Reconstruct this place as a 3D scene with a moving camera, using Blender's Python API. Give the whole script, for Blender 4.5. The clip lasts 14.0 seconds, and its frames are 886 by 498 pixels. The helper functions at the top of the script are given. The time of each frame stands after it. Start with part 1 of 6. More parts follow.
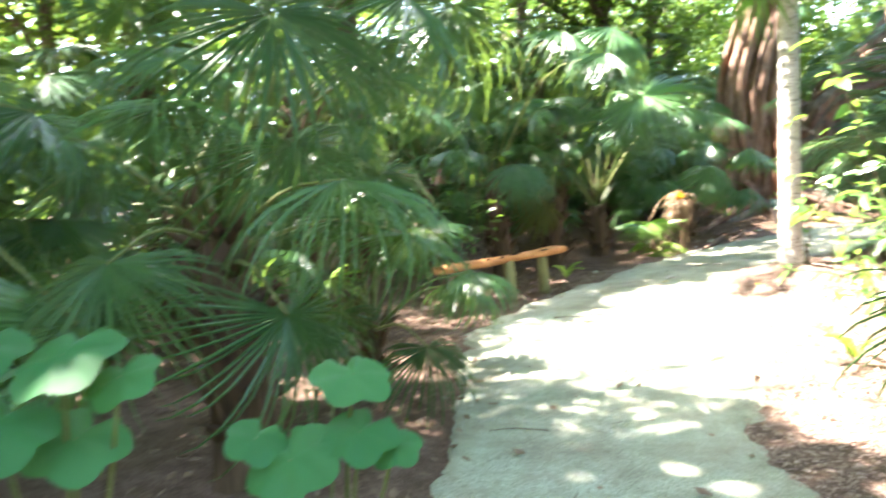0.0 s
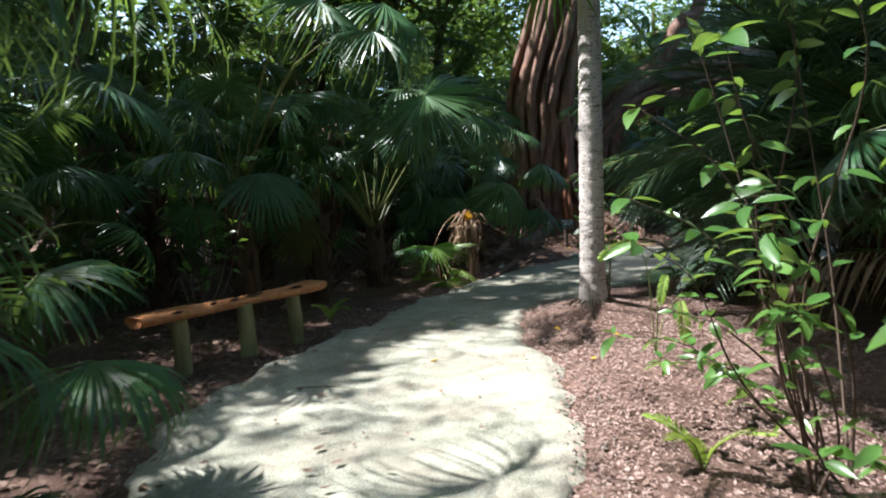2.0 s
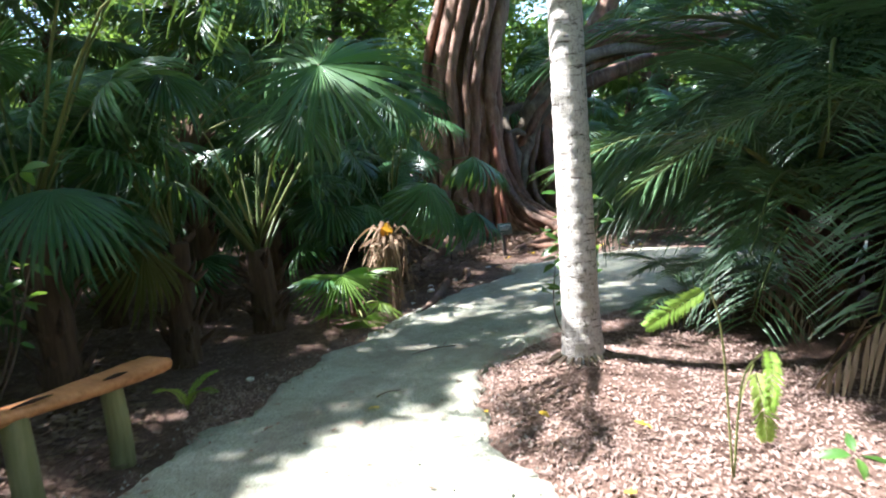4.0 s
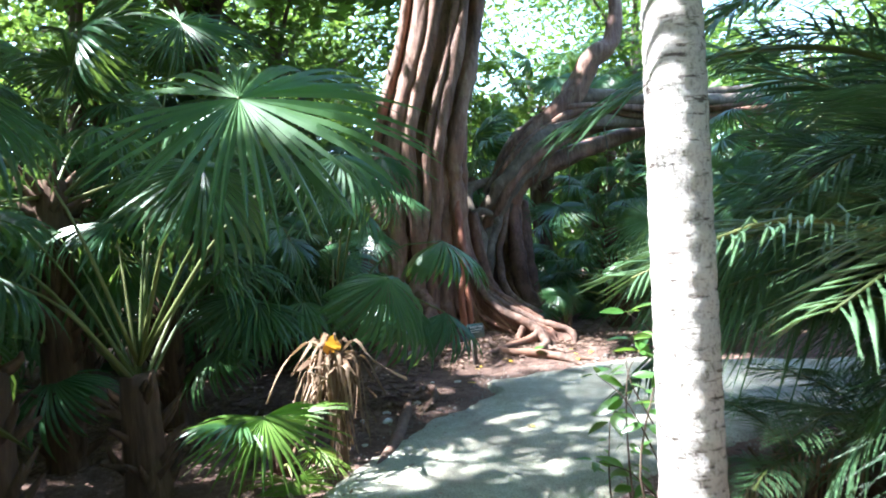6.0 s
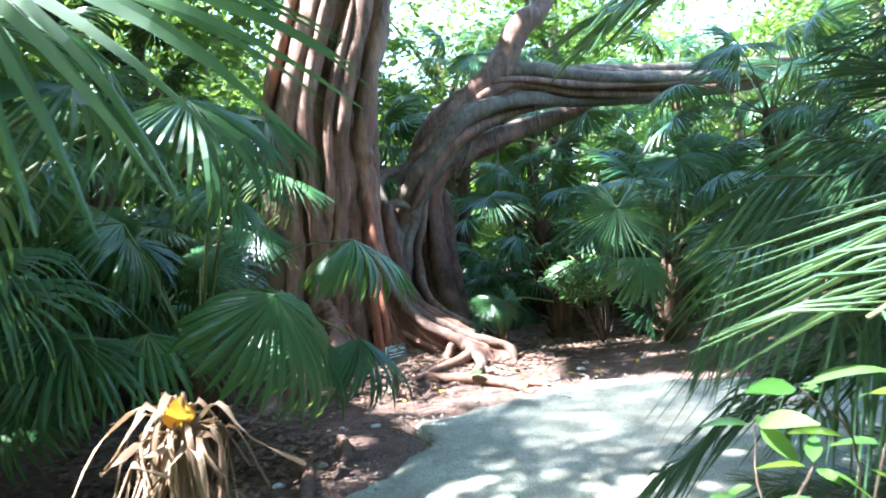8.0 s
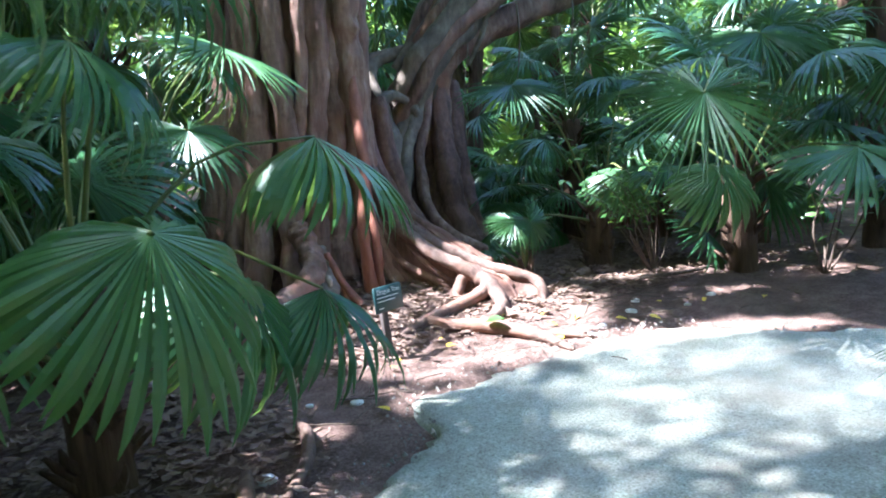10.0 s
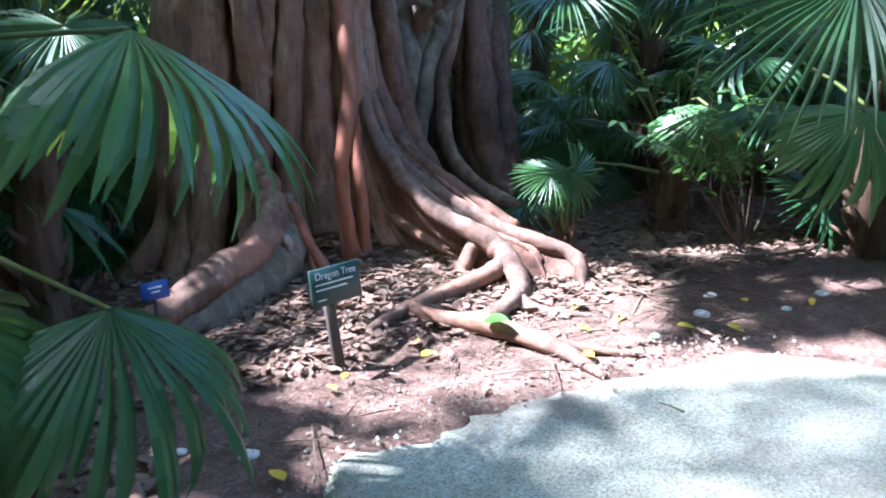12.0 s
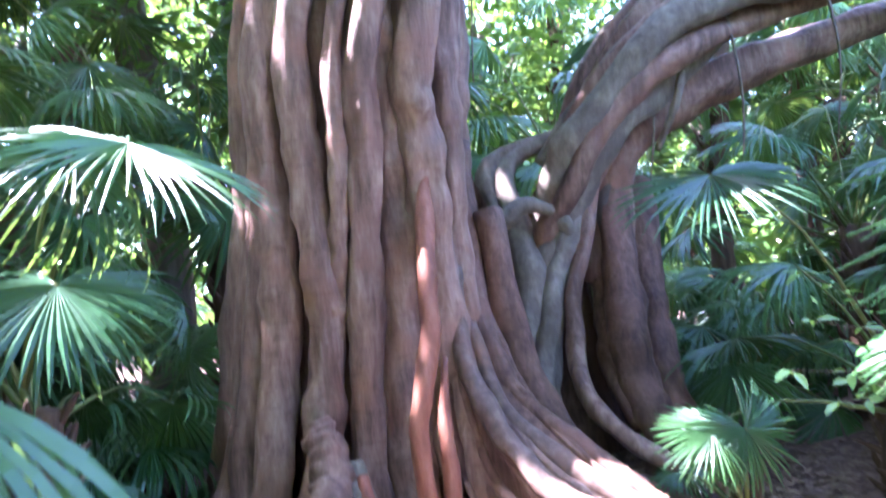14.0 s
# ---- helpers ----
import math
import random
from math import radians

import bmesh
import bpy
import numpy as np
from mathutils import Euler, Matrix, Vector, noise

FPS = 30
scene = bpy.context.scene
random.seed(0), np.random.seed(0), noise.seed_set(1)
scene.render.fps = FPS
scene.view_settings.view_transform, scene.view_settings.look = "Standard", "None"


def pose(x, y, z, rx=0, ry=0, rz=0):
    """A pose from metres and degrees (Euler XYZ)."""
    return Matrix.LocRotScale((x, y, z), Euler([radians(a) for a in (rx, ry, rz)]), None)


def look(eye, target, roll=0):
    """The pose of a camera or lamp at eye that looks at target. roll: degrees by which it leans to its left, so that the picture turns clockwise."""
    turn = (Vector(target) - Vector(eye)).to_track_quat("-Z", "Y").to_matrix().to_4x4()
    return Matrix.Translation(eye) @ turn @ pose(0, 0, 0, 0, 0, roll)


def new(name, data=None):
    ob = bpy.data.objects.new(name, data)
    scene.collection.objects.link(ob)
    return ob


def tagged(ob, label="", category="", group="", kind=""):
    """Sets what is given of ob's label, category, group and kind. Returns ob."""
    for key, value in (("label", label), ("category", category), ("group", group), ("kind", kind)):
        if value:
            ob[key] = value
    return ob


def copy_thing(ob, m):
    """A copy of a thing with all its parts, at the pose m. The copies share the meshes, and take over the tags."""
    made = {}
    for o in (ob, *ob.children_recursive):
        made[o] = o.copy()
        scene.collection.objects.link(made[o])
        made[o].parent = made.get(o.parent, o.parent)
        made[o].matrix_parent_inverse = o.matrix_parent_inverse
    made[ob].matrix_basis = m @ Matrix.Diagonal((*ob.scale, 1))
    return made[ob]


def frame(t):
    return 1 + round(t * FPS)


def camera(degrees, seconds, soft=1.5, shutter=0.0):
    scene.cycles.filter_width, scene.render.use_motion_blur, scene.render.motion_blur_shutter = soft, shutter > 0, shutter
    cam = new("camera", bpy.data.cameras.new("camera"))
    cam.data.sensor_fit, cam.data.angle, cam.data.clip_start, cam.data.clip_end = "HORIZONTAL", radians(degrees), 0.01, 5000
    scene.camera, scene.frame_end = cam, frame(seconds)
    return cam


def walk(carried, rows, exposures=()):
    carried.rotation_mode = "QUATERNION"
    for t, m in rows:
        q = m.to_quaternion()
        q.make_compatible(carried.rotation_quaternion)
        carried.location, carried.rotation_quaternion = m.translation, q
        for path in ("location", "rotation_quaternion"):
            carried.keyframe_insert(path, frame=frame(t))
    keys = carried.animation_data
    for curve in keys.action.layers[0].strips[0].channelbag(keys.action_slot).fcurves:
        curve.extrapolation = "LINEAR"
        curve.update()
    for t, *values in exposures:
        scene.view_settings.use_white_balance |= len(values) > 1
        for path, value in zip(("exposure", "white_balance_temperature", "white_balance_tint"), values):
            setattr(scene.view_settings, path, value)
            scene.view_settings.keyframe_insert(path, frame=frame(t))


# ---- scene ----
cam = camera(62.0, 14.0, soft=1.9, shutter=0.35)
ROWS = [
    (0.0, pose(0.0, 0.0, 1.45, 83.8, 4.5, -0.5)),
    (0.5, pose(0.081, 0.4, 1.459, 85.3, 6.0, -11.5)),
    (1.0, pose(0.243, 0.86, 1.441, 83.8, 4.9, -14.5)),
    (1.5, pose(0.418, 1.346, 1.418, 82.6, 3.3, -18.3)),
    (2.0, pose(0.657, 1.85, 1.396, 83.8, 2.9, -16.0)),
    (2.5, pose(0.846, 2.399, 1.4, 84.4, 2.7, -16.9)),
    (3.0, pose(0.99, 2.966, 1.41, 85.3, 4.9, -16.5)),
    (3.5, pose(1.161, 3.492, 1.396, 82.4, 2.4, -17.1)),
    (4.0, pose(1.278, 4.041, 1.423, 82.9, 5.0, -23.3)),
    (6.5, pose(2.021, 6.411, 1.499, 89.01, 2.8, -29.13)),
    (7.0, pose(2.193, 6.83, 1.497, 88.11, 1.86, -30.09)),
    (7.5, pose(2.364, 7.222, 1.481, 87.4, 5.09, -35.5)),
    (8.0, pose(2.623, 7.551, 1.464, 87.99, 4.23, -36.06)),
    (10.5, pose(3.894, 9.249, 1.354, 79.3, 4.18, -35.36)),
    (11.0, pose(4.208, 9.529, 1.324, 78.8, 4.07, -35.06)),
    (11.5, pose(4.534, 9.745, 1.31, 79.11, 3.6, -32.29)),
    (12.0, pose(4.842, 9.917, 1.292, 75.61, 2.37, -28.65)),
    (12.5, pose(5.096, 10.139, 1.288, 74.81, 3.32, -26.09)),
    (13.0, pose(5.356, 10.309, 1.293, 77.68, 3.18, -20.59)),
    (13.5, pose(5.585, 10.487, 1.327, 83.03, 3.63, -16.46)),
    (14.0, pose(5.73, 10.661, 1.401, 91.61, 6.36, -13.4)),
]
walk(cam, ROWS, [(0, 4.35, 6900, 8), (0.5, 3.2, 6700, 9), (1.0, 2.25, 6400, 10), (1.5, 1.85, 6200, 11), (2.0, 1.66, 6050, 12), (3.0, 1.87, 6050, 10), (4.0, 2.7, 5900, 10), (6.5, 3.3, 5650, 9), (8.0, 3.75, 5550, 9), (10.5, 3.65, 5250, 14), (12, 3.45, 5200, 16), (13, 3.6, 5200, 15), (14, 4.95, 5250, 34)])

# world, sun, exposure
SUN = Vector((-0.64, 0.30, 1.14)).normalized()
world = bpy.data.worlds.new("world")
world.use_nodes = True
scene.world = world
sky = world.node_tree.nodes.new("ShaderNodeTexSky")
sky.sky_type = 'NISHITA'
sky.sun_disc = False
sky.sun_elevation = math.asin(SUN.z)
sky.sun_rotation = math.atan2(SUN.x, SUN.y)
bg = world.node_tree.nodes["Background"]
bg.inputs[1].default_value = 0.14
world.node_tree.links.new(sky.outputs[0], bg.inputs[0])
sun_data = bpy.data.lights.new("sun", "SUN")
sun_data.energy, sun_data.angle, sun_data.color = 4.9, radians(0.8), (1.0, 0.96, 0.90)
sun = new("sun", sun_data)
sun.matrix_world = look((0, 0, 30), Vector((0, 0, 30)) - SUN)


# ---- materials ----
def ramp(nt, fac, stops):
    r = nt.nodes.new("ShaderNodeValToRGB")
    while len(r.color_ramp.elements) < len(stops):
        r.color_ramp.elements.new(0.5)
    for e, (p, c) in zip(r.color_ramp.elements, stops):
        e.position, e.color = p, (*c, 1)
    nt.links.new(fac, r.inputs[0])
    return r.outputs[0]


def noise_tex(nt, scale, detail=4, rough=0.6, stretch=None):
    n = nt.nodes.new("ShaderNodeTexNoise")
    n.inputs["Scale"].default_value, n.inputs["Detail"].default_value, n.inputs["Roughness"].default_value = scale, detail, rough
    c = nt.nodes.new("ShaderNodeTexCoord")
    if stretch:
        m = nt.nodes.new("ShaderNodeMapping")
        m.inputs["Scale"].default_value = stretch
        nt.links.new(c.outputs["Object"], m.inputs[0])
        nt.links.new(m.outputs[0], n.inputs["Vector"])
    else:
        nt.links.new(c.outputs["Object"], n.inputs["Vector"])
    return n.outputs["Fac"]


def mix(nt, a, b, fac, mode="MIX"):
    m = nt.nodes.new("ShaderNodeMix")
    m.data_type, m.blend_type = "RGBA", mode
    for sock, v in ((m.inputs[0], fac), (m.inputs[6], a), (m.inputs[7], b)):
        if isinstance(v, (int, float)):
            sock.default_value = v
        elif isinstance(v, tuple):
            sock.default_value = (*v, 1)
        else:
            nt.links.new(v, sock)
    return m.outputs[2]


def mul(nt, a, b, op="MULTIPLY"):
    m = nt.nodes.new("ShaderNodeMath")
    m.operation = op
    for sock, v in zip(m.inputs, (a, b)):
        if isinstance(v, (int, float)):
            sock.default_value = v
        else:
            nt.links.new(v, sock)
    return m.outputs[0]


def bump(nt, bsdf, height, strength, distance):
    b = nt.nodes.new("ShaderNodeBump")
    b.inputs["Strength"].default_value, b.inputs["Distance"].default_value = strength, distance
    nt.links.new(height, b.inputs["Height"])
    nt.links.new(b.outputs[0], bsdf.inputs["Normal"])


def base_mat(name, rough=0.8, spec=0.3):
    m = bpy.data.materials.new(name)
    m.use_nodes = True
    p = m.node_tree.nodes["Principled BSDF"]
    p.inputs["Roughness"].default_value, p.inputs["Specular IOR Level"].default_value = rough, spec
    return m, m.node_tree, p


def leaf_mat(name, dark, mid, light, rough=0.36, spec=0.5, through_amt=0.28, glow=(0.30, 0.42, 0.05)):
    """A leaf: glossy skin over a body that lets some light through; each leaf and each segment has its own tone."""
    m, nt, p = base_mat(name, rough, spec)
    oi, geo = nt.nodes.new("ShaderNodeObjectInfo"), nt.nodes.new("ShaderNodeNewGeometry")
    tone = mul(nt, mul(nt, oi.outputs["Random"], 0.5), mul(nt, geo.outputs["Random Per Island"], 0.3), "ADD")
    tone = mul(nt, tone, mul(nt, noise_tex(nt, 3.0, 3), 0.3), "ADD")
    col = ramp(nt, tone, [(0.1, dark), (0.5, mid), (0.95, light)])
    nt.links.new(col, p.inputs["Base Color"])
    rr = mul(nt, mul(nt, noise_tex(nt, 9.0, 3), 0.25), rough - 0.1, "ADD")
    nt.links.new(rr, p.inputs["Roughness"])
    t = nt.nodes.new("ShaderNodeBsdfTranslucent")
    nt.links.new(mix(nt, col, glow, 0.45), t.inputs[0])
    mx = nt.nodes.new("ShaderNodeMixShader")
    mx.inputs[0].default_value = through_amt
    nt.links.new(p.outputs[0], mx.inputs[1])
    nt.links.new(t.outputs[0], mx.inputs[2])
    nt.links.new(mx.outputs[0], nt.nodes["Material Output"].inputs[0])
    return m


def bark_mat(name, dark, mid, light, stretch=(1, 1, 0.15), scale=14.0, rough=0.85, depth=0.012, patches=None, rings=False):
    m, nt, p = base_mat(name, rough, 0.25)
    n = noise_tex(nt, scale, 6, 0.65, stretch)
    big = noise_tex(nt, 1.7, 3, 0.5)
    f = mul(nt, mul(nt, n, 0.65), mul(nt, big, 0.35), "ADD")
    col = ramp(nt, f, [(0.3, dark), (0.5, mid), (0.7, light)])
    if patches:
        mask = ramp(nt, noise_tex(nt, 2.3, 5, 0.6), [(0.52, (0, 0, 0)), (0.66, (1, 1, 1))])
        col = mix(nt, col, patches, mask)
    h = n
    if rings:
        ring = noise_tex(nt, 4.0, 5, 0.65, (2.0, 2.0, 6.0))
        col = mix(nt, col, ramp(nt, ring, [(0.34, (0.62, 0.58, 0.56)), (0.46, (1, 1, 1))]), 0.45, "MULTIPLY")
        stain = ramp(nt, noise_tex(nt, 4.0, 5, 0.65, (1, 1, 0.12)), [(0.38, (0.45, 0.42, 0.42)), (0.52, (1, 1, 1)), (0.70, (1.35, 1.32, 1.30))])
        col = mix(nt, col, stain, 0.8, "MULTIPLY")
        h = mul(nt, n, mul(nt, ring, 0.6), "ADD")
    nt.links.new(col, p.inputs["Base Color"])
    bump(nt, p, h, 0.7, depth)
    return m


M_FAN = leaf_mat("fan_leaf", (0.012, 0.045, 0.018), (0.030, 0.095, 0.035), (0.075, 0.17, 0.045))
M_FAN_YOUNG = leaf_mat("fan_leaf_yellowing", (0.05, 0.12, 0.02), (0.12, 0.22, 0.03), (0.26, 0.32, 0.06), 0.42, 0.4, 0.35)
M_FAN_OLD = leaf_mat("fan_leaf_old", (0.05, 0.06, 0.015), (0.09, 0.10, 0.025), (0.16, 0.13, 0.05), 0.55, 0.3, 0.25, (0.3, 0.25, 0.06))
M_PINNATE = leaf_mat("pinnate_leaf", (0.022, 0.065, 0.034), (0.05, 0.12, 0.056), (0.11, 0.19, 0.085), 0.36, 0.55, 0.28)
M_SHRUB = leaf_mat("shrub_leaf", (0.025, 0.075, 0.018), (0.06, 0.155, 0.03), (0.14, 0.27, 0.06), 0.30, 0.6, 0.32, (0.4, 0.6, 0.06))
M_LOBED = leaf_mat("lobed_leaf", (0.02, 0.10, 0.03), (0.03, 0.14, 0.045), (0.05, 0.18, 0.06), 0.55, 0.3, 0.25)
M_CANOPY = leaf_mat("canopy_leaf", (0.03, 0.075, 0.015), (0.06, 0.13, 0.025), (0.11, 0.20, 0.04), 0.45, 0.4, 0.4, (0.35, 0.5, 0.06))
M_STRIP = leaf_mat("dry_strip", (0.07, 0.04, 0.025), (0.17, 0.105, 0.065), (0.36, 0.26, 0.18), 0.75, 0.2, 0.15, (0.45, 0.28, 0.12))
M_DRY = leaf_mat("dry_leaf", (0.16, 0.10, 0.06), (0.30, 0.20, 0.13), (0.46, 0.34, 0.24), 0.75, 0.2, 0.15, (0.45, 0.28, 0.12))
M_LITTER = leaf_mat("litter_leaf", (0.07, 0.043, 0.032), (0.19, 0.123, 0.092), (0.38, 0.27, 0.21), 0.7, 0.25, 0.1, (0.4, 0.25, 0.12))
M_CRUMB = leaf_mat("soil_crumb", (0.05, 0.031, 0.024), (0.125, 0.081, 0.063), (0.25, 0.175, 0.14), 0.9, 0.1, 0.03, (0.3, 0.2, 0.12))
M_MULCH = leaf_mat("mulch_chip", (0.10, 0.063, 0.052), (0.27, 0.182, 0.155), (0.44, 0.335, 0.295), 0.85, 0.15, 0.05, (0.4, 0.25, 0.15))
M_YELLOW = leaf_mat("yellow_leaf", (0.50, 0.28, 0.03), (0.66, 0.44, 0.04), (0.72, 0.56, 0.10), 0.5, 0.3, 0.25, (0.8, 0.5, 0.05))
M_STALK = leaf_mat("leaf_stalk", (0.05, 0.075, 0.02), (0.10, 0.13, 0.035), (0.20, 0.20, 0.07), 0.45, 0.4, 0.1)
M_ORANGE = leaf_mat("orange_sheath", (0.55, 0.24, 0.02), (0.70, 0.36, 0.03), (0.75, 0.48, 0.06), 0.5, 0.3, 0.3, (0.9, 0.5, 0.05))
M_BLOOM = leaf_mat("orange_petal", (0.55, 0.10, 0.03), (0.70, 0.17, 0.05), (0.75, 0.25, 0.08), 0.5, 0.3, 0.3, (0.9, 0.3, 0.08))
M_FIG = bark_mat("fig_bark", (0.066, 0.036, 0.027), (0.21, 0.120, 0.087), (0.34, 0.235, 0.182), (1, 1, 0.22), 21.0, 0.66, 0.018, (0.23, 0.115, 0.078), True)
M_FIG_RED = bark_mat("fig_bark_red", (0.085, 0.028, 0.018), (0.215, 0.078, 0.046), (0.33, 0.15, 0.098), (1, 1, 0.3), 13.0, 0.6, 0.008)
M_ROOT = bark_mat("root_bark", (0.045, 0.027, 0.021), (0.125, 0.076, 0.057), (0.24, 0.165, 0.13), (1, 1, 1), 16.0, 0.75, 0.012, (0.20, 0.10, 0.065))
# darker fig bark: its own brown, plus recess shade put into the colour
M_BUTT_SHADED = bark_mat("buttress_bark_shaded", (0.040, 0.020, 0.014), (0.120, 0.062, 0.043), (0.22, 0.130, 0.095), (1, 1, 0.4), 24.0, 0.7, 0.018, (0.16, 0.08, 0.055), True)
M_SCAR = bark_mat("scar_bark", (0.16, 0.12, 0.10), (0.30, 0.24, 0.20), (0.45, 0.38, 0.33), (1, 1, 1), 20.0, 0.8, 0.006)
M_FIG_GREY = bark_mat("fig_bark_grey", (0.065, 0.050, 0.039), (0.165, 0.130, 0.100), (0.29, 0.24, 0.19), (1, 1, 0.5), 16.0, 0.85, 0.022, (0.10, 0.075, 0.06))
M_BOOT = bark_mat("palm_fibre", (0.03, 0.018, 0.012), (0.085, 0.05, 0.032), (0.17, 0.11, 0.07), (1, 1, 0.12), 22.0, 0.95, 0.03)
M_TWIG = bark_mat("twig", (0.05, 0.035, 0.025), (0.11, 0.078, 0.058), (0.19, 0.14, 0.105), (1, 1, 0.3), 30.0, 0.85, 0.003)
M_TREE = bark_mat("tree_bark", (0.06, 0.045, 0.035), (0.13, 0.10, 0.08), (0.22, 0.18, 0.15), (1, 1, 0.15), 9.0, 0.9, 0.03)
M_LOG = bark_mat("log_wood", (0.20, 0.075, 0.030), (0.40, 0.17, 0.07), (0.52, 0.25, 0.11), (6, 1, 6), 5.0, 0.6, 0.004)
M_POST = bark_mat("post_wood", (0.10, 0.09, 0.04), (0.20, 0.19, 0.09), (0.30, 0.27, 0.15), (1, 1, 0.1), 24.0, 0.85, 0.004)
M_GRIT = bark_mat("grit", (0.12, 0.10, 0.085), (0.24, 0.21, 0.18), (0.40, 0.37, 0.33), (1, 1, 1), 18.0, 0.9, 0.01)
M_STONE = bark_mat("limestone", (0.40, 0.38, 0.35), (0.58, 0.56, 0.53), (0.72, 0.70, 0.68), (1, 1, 1), 18.0, 0.9, 0.01)
M_FERN = leaf_mat("fern_leaf", (0.12, 0.22, 0.03), (0.24, 0.38, 0.06), (0.36, 0.50, 0.12), 0.5, 0.3, 0.4, (0.5, 0.6, 0.1))


def palm_bark():
    m, nt, p = base_mat("grey_palm_bark", 0.85, 0.2)
    fleck, fine, big = noise_tex(nt, 42, 6, 0.72, (1, 1, 0.55)), noise_tex(nt, 90, 4, 0.7, (1, 1, 0.6)), noise_tex(nt, 3.0, 4, 0.6)
    col = ramp(nt, big, [(0.35, (0.50, 0.46, 0.42)), (0.55, (0.60, 0.56, 0.52)), (0.72, (0.62, 0.52, 0.46))])
    col = mix(nt, col, ramp(nt, fine, [(0.34, (0.55, 0.52, 0.48)), (0.5, (1, 1, 1))]), 0.8, "MULTIPLY")
    col = mix(nt, col, ramp(nt, fleck, [(0.34, (0.20, 0.18, 0.16)), (0.45, (1, 1, 1))]), 0.85, "MULTIPLY")
    crack = noise_tex(nt, 9.0, 6, 0.7, (1, 1, 5.5))
    col = mix(nt, col, ramp(nt, crack, [(0.37, (0.14, 0.11, 0.095)), (0.44, (1, 1, 1))]), 0.9, "MULTIPLY")
    nt.links.new(col, p.inputs["Base Color"])
    fleck = mul(nt, fleck, crack, "ADD")
    bump(nt, p, mul(nt, fleck, mul(nt, fine, 0.4), "ADD"), 0.9, 0.02)
    return m


def soil():
    m, nt, p = base_mat("soil", 0.95, 0.15)
    fine, mid, big = noise_tex(nt, 55, 8, 0.75), noise_tex(nt, 7, 5, 0.65), noise_tex(nt, 0.8, 3, 0.5)
    f = mul(nt, mul(nt, fine, 0.62), mul(nt, mid, 0.38), "ADD")
    col = ramp(nt, f, [(0.34, (0.06, 0.039, 0.032)), (0.48, (0.155, 0.102, 0.082)), (0.58, (0.24, 0.167, 0.138)), (0.70, (0.38, 0.295, 0.25))])
    col = mix(nt, col, ramp(nt, big, [(0.35, (0.62, 0.56, 0.53)), (0.65, (1.0, 0.93, 0.90))]), 0.8, "MULTIPLY")
    nt.links.new(col, p.inputs["Base Color"])
    bump(nt, p, f, 1.0, 0.03)
    return m


def concrete():
    m, nt, p = base_mat("path_concrete", 0.9, 0.25)
    big, mid, fine = noise_tex(nt, 0.9, 4, 0.6), noise_tex(nt, 7, 5, 0.65), noise_tex(nt, 95, 5, 0.72)
    col = ramp(nt, mul(nt, mul(nt, big, 0.5), mul(nt, mid, 0.5), "ADD"), [(0.3, (0.22, 0.223, 0.172)), (0.5, (0.33, 0.333, 0.272)), (0.7, (0.43, 0.428, 0.362))])
    speck = ramp(nt, fine, [(0.36, (0.35, 0.32, 0.28)), (0.47, (0.85, 0.84, 0.80)), (0.55, (1, 1, 1)), (0.66, (1.5, 1.5, 1.48))])
    col = mix(nt, col, speck, 0.9, "MULTIPLY")
    dirt = ramp(nt, noise_tex(nt, 1.6, 6, 0.7), [(0.46, (0, 0, 0)), (0.70, (0.75, 0.75, 0.75))])
    col = mix(nt, col, (0.17, 0.135, 0.105), dirt)
    vor = nt.nodes.new("ShaderNodeTexVoronoi")
    vor.inputs["Scale"].default_value = 45
    c = nt.nodes.new("ShaderNodeTexCoord")
    nt.links.new(c.outputs["Object"], vor.inputs["Vector"])
    chips = ramp(nt, vor.outputs["Distance"], [(0.12, (0.55, 0.5, 0.45)), (0.22, (1, 1, 1))])
    col = mix(nt, col, chips, 0.3, "MULTIPLY")
    nt.links.new(col, p.inputs["Base Color"])
    bump(nt, p, mul(nt, fine, mid, "ADD"), 0.6, 0.006)
    return m


def plain(name, col, rough=0.5, spec=0.4):
    m, nt, p = base_mat(name, rough, spec)
    c = mix(nt, tuple(0.75 * v for v in col), tuple(min(1, 1.2 * v) for v in col), noise_tex(nt, 25, 4, 0.6))
    nt.links.new(c, p.inputs["Base Color"])
    return m


M_SOIL, M_PATH, M_PALM = soil(), concrete(), palm_bark()
M_SIGN = plain("sign_green", (0.018, 0.048, 0.045), 0.45)
M_SIGN_BLUE = plain("sign_blue", (0.02, 0.05, 0.22), 0.4)
M_LETTER = plain("sign_lettering", (0.62, 0.64, 0.60), 0.6)
M_SIGNPOST = plain("sign_post_paint", (0.06, 0.045, 0.04), 0.7)
M_DARKHOLE = plain("dark_knot", (0.03, 0.015, 0.01), 0.9)


# ---- building tools ----
class Geo:
    """Gathers vertices and faces for one mesh."""

    def __init__(self):
        self.v, self.f = [], []

    def add(self, verts, faces):
        k = len(self.v)
        self.v.extend(tuple(p) for p in verts)
        self.f.extend(tuple(i + k for i in q) for q in faces)
        return self

    def mesh(self, name, mat, smooth=True):
        me = bpy.data.meshes.new(name)
        me.from_pydata(self.v, [], self.f)
        me.polygons.foreach_set("use_smooth", [smooth] * len(me.polygons))
        me.materials.append(mat)
        me.update()
        return me


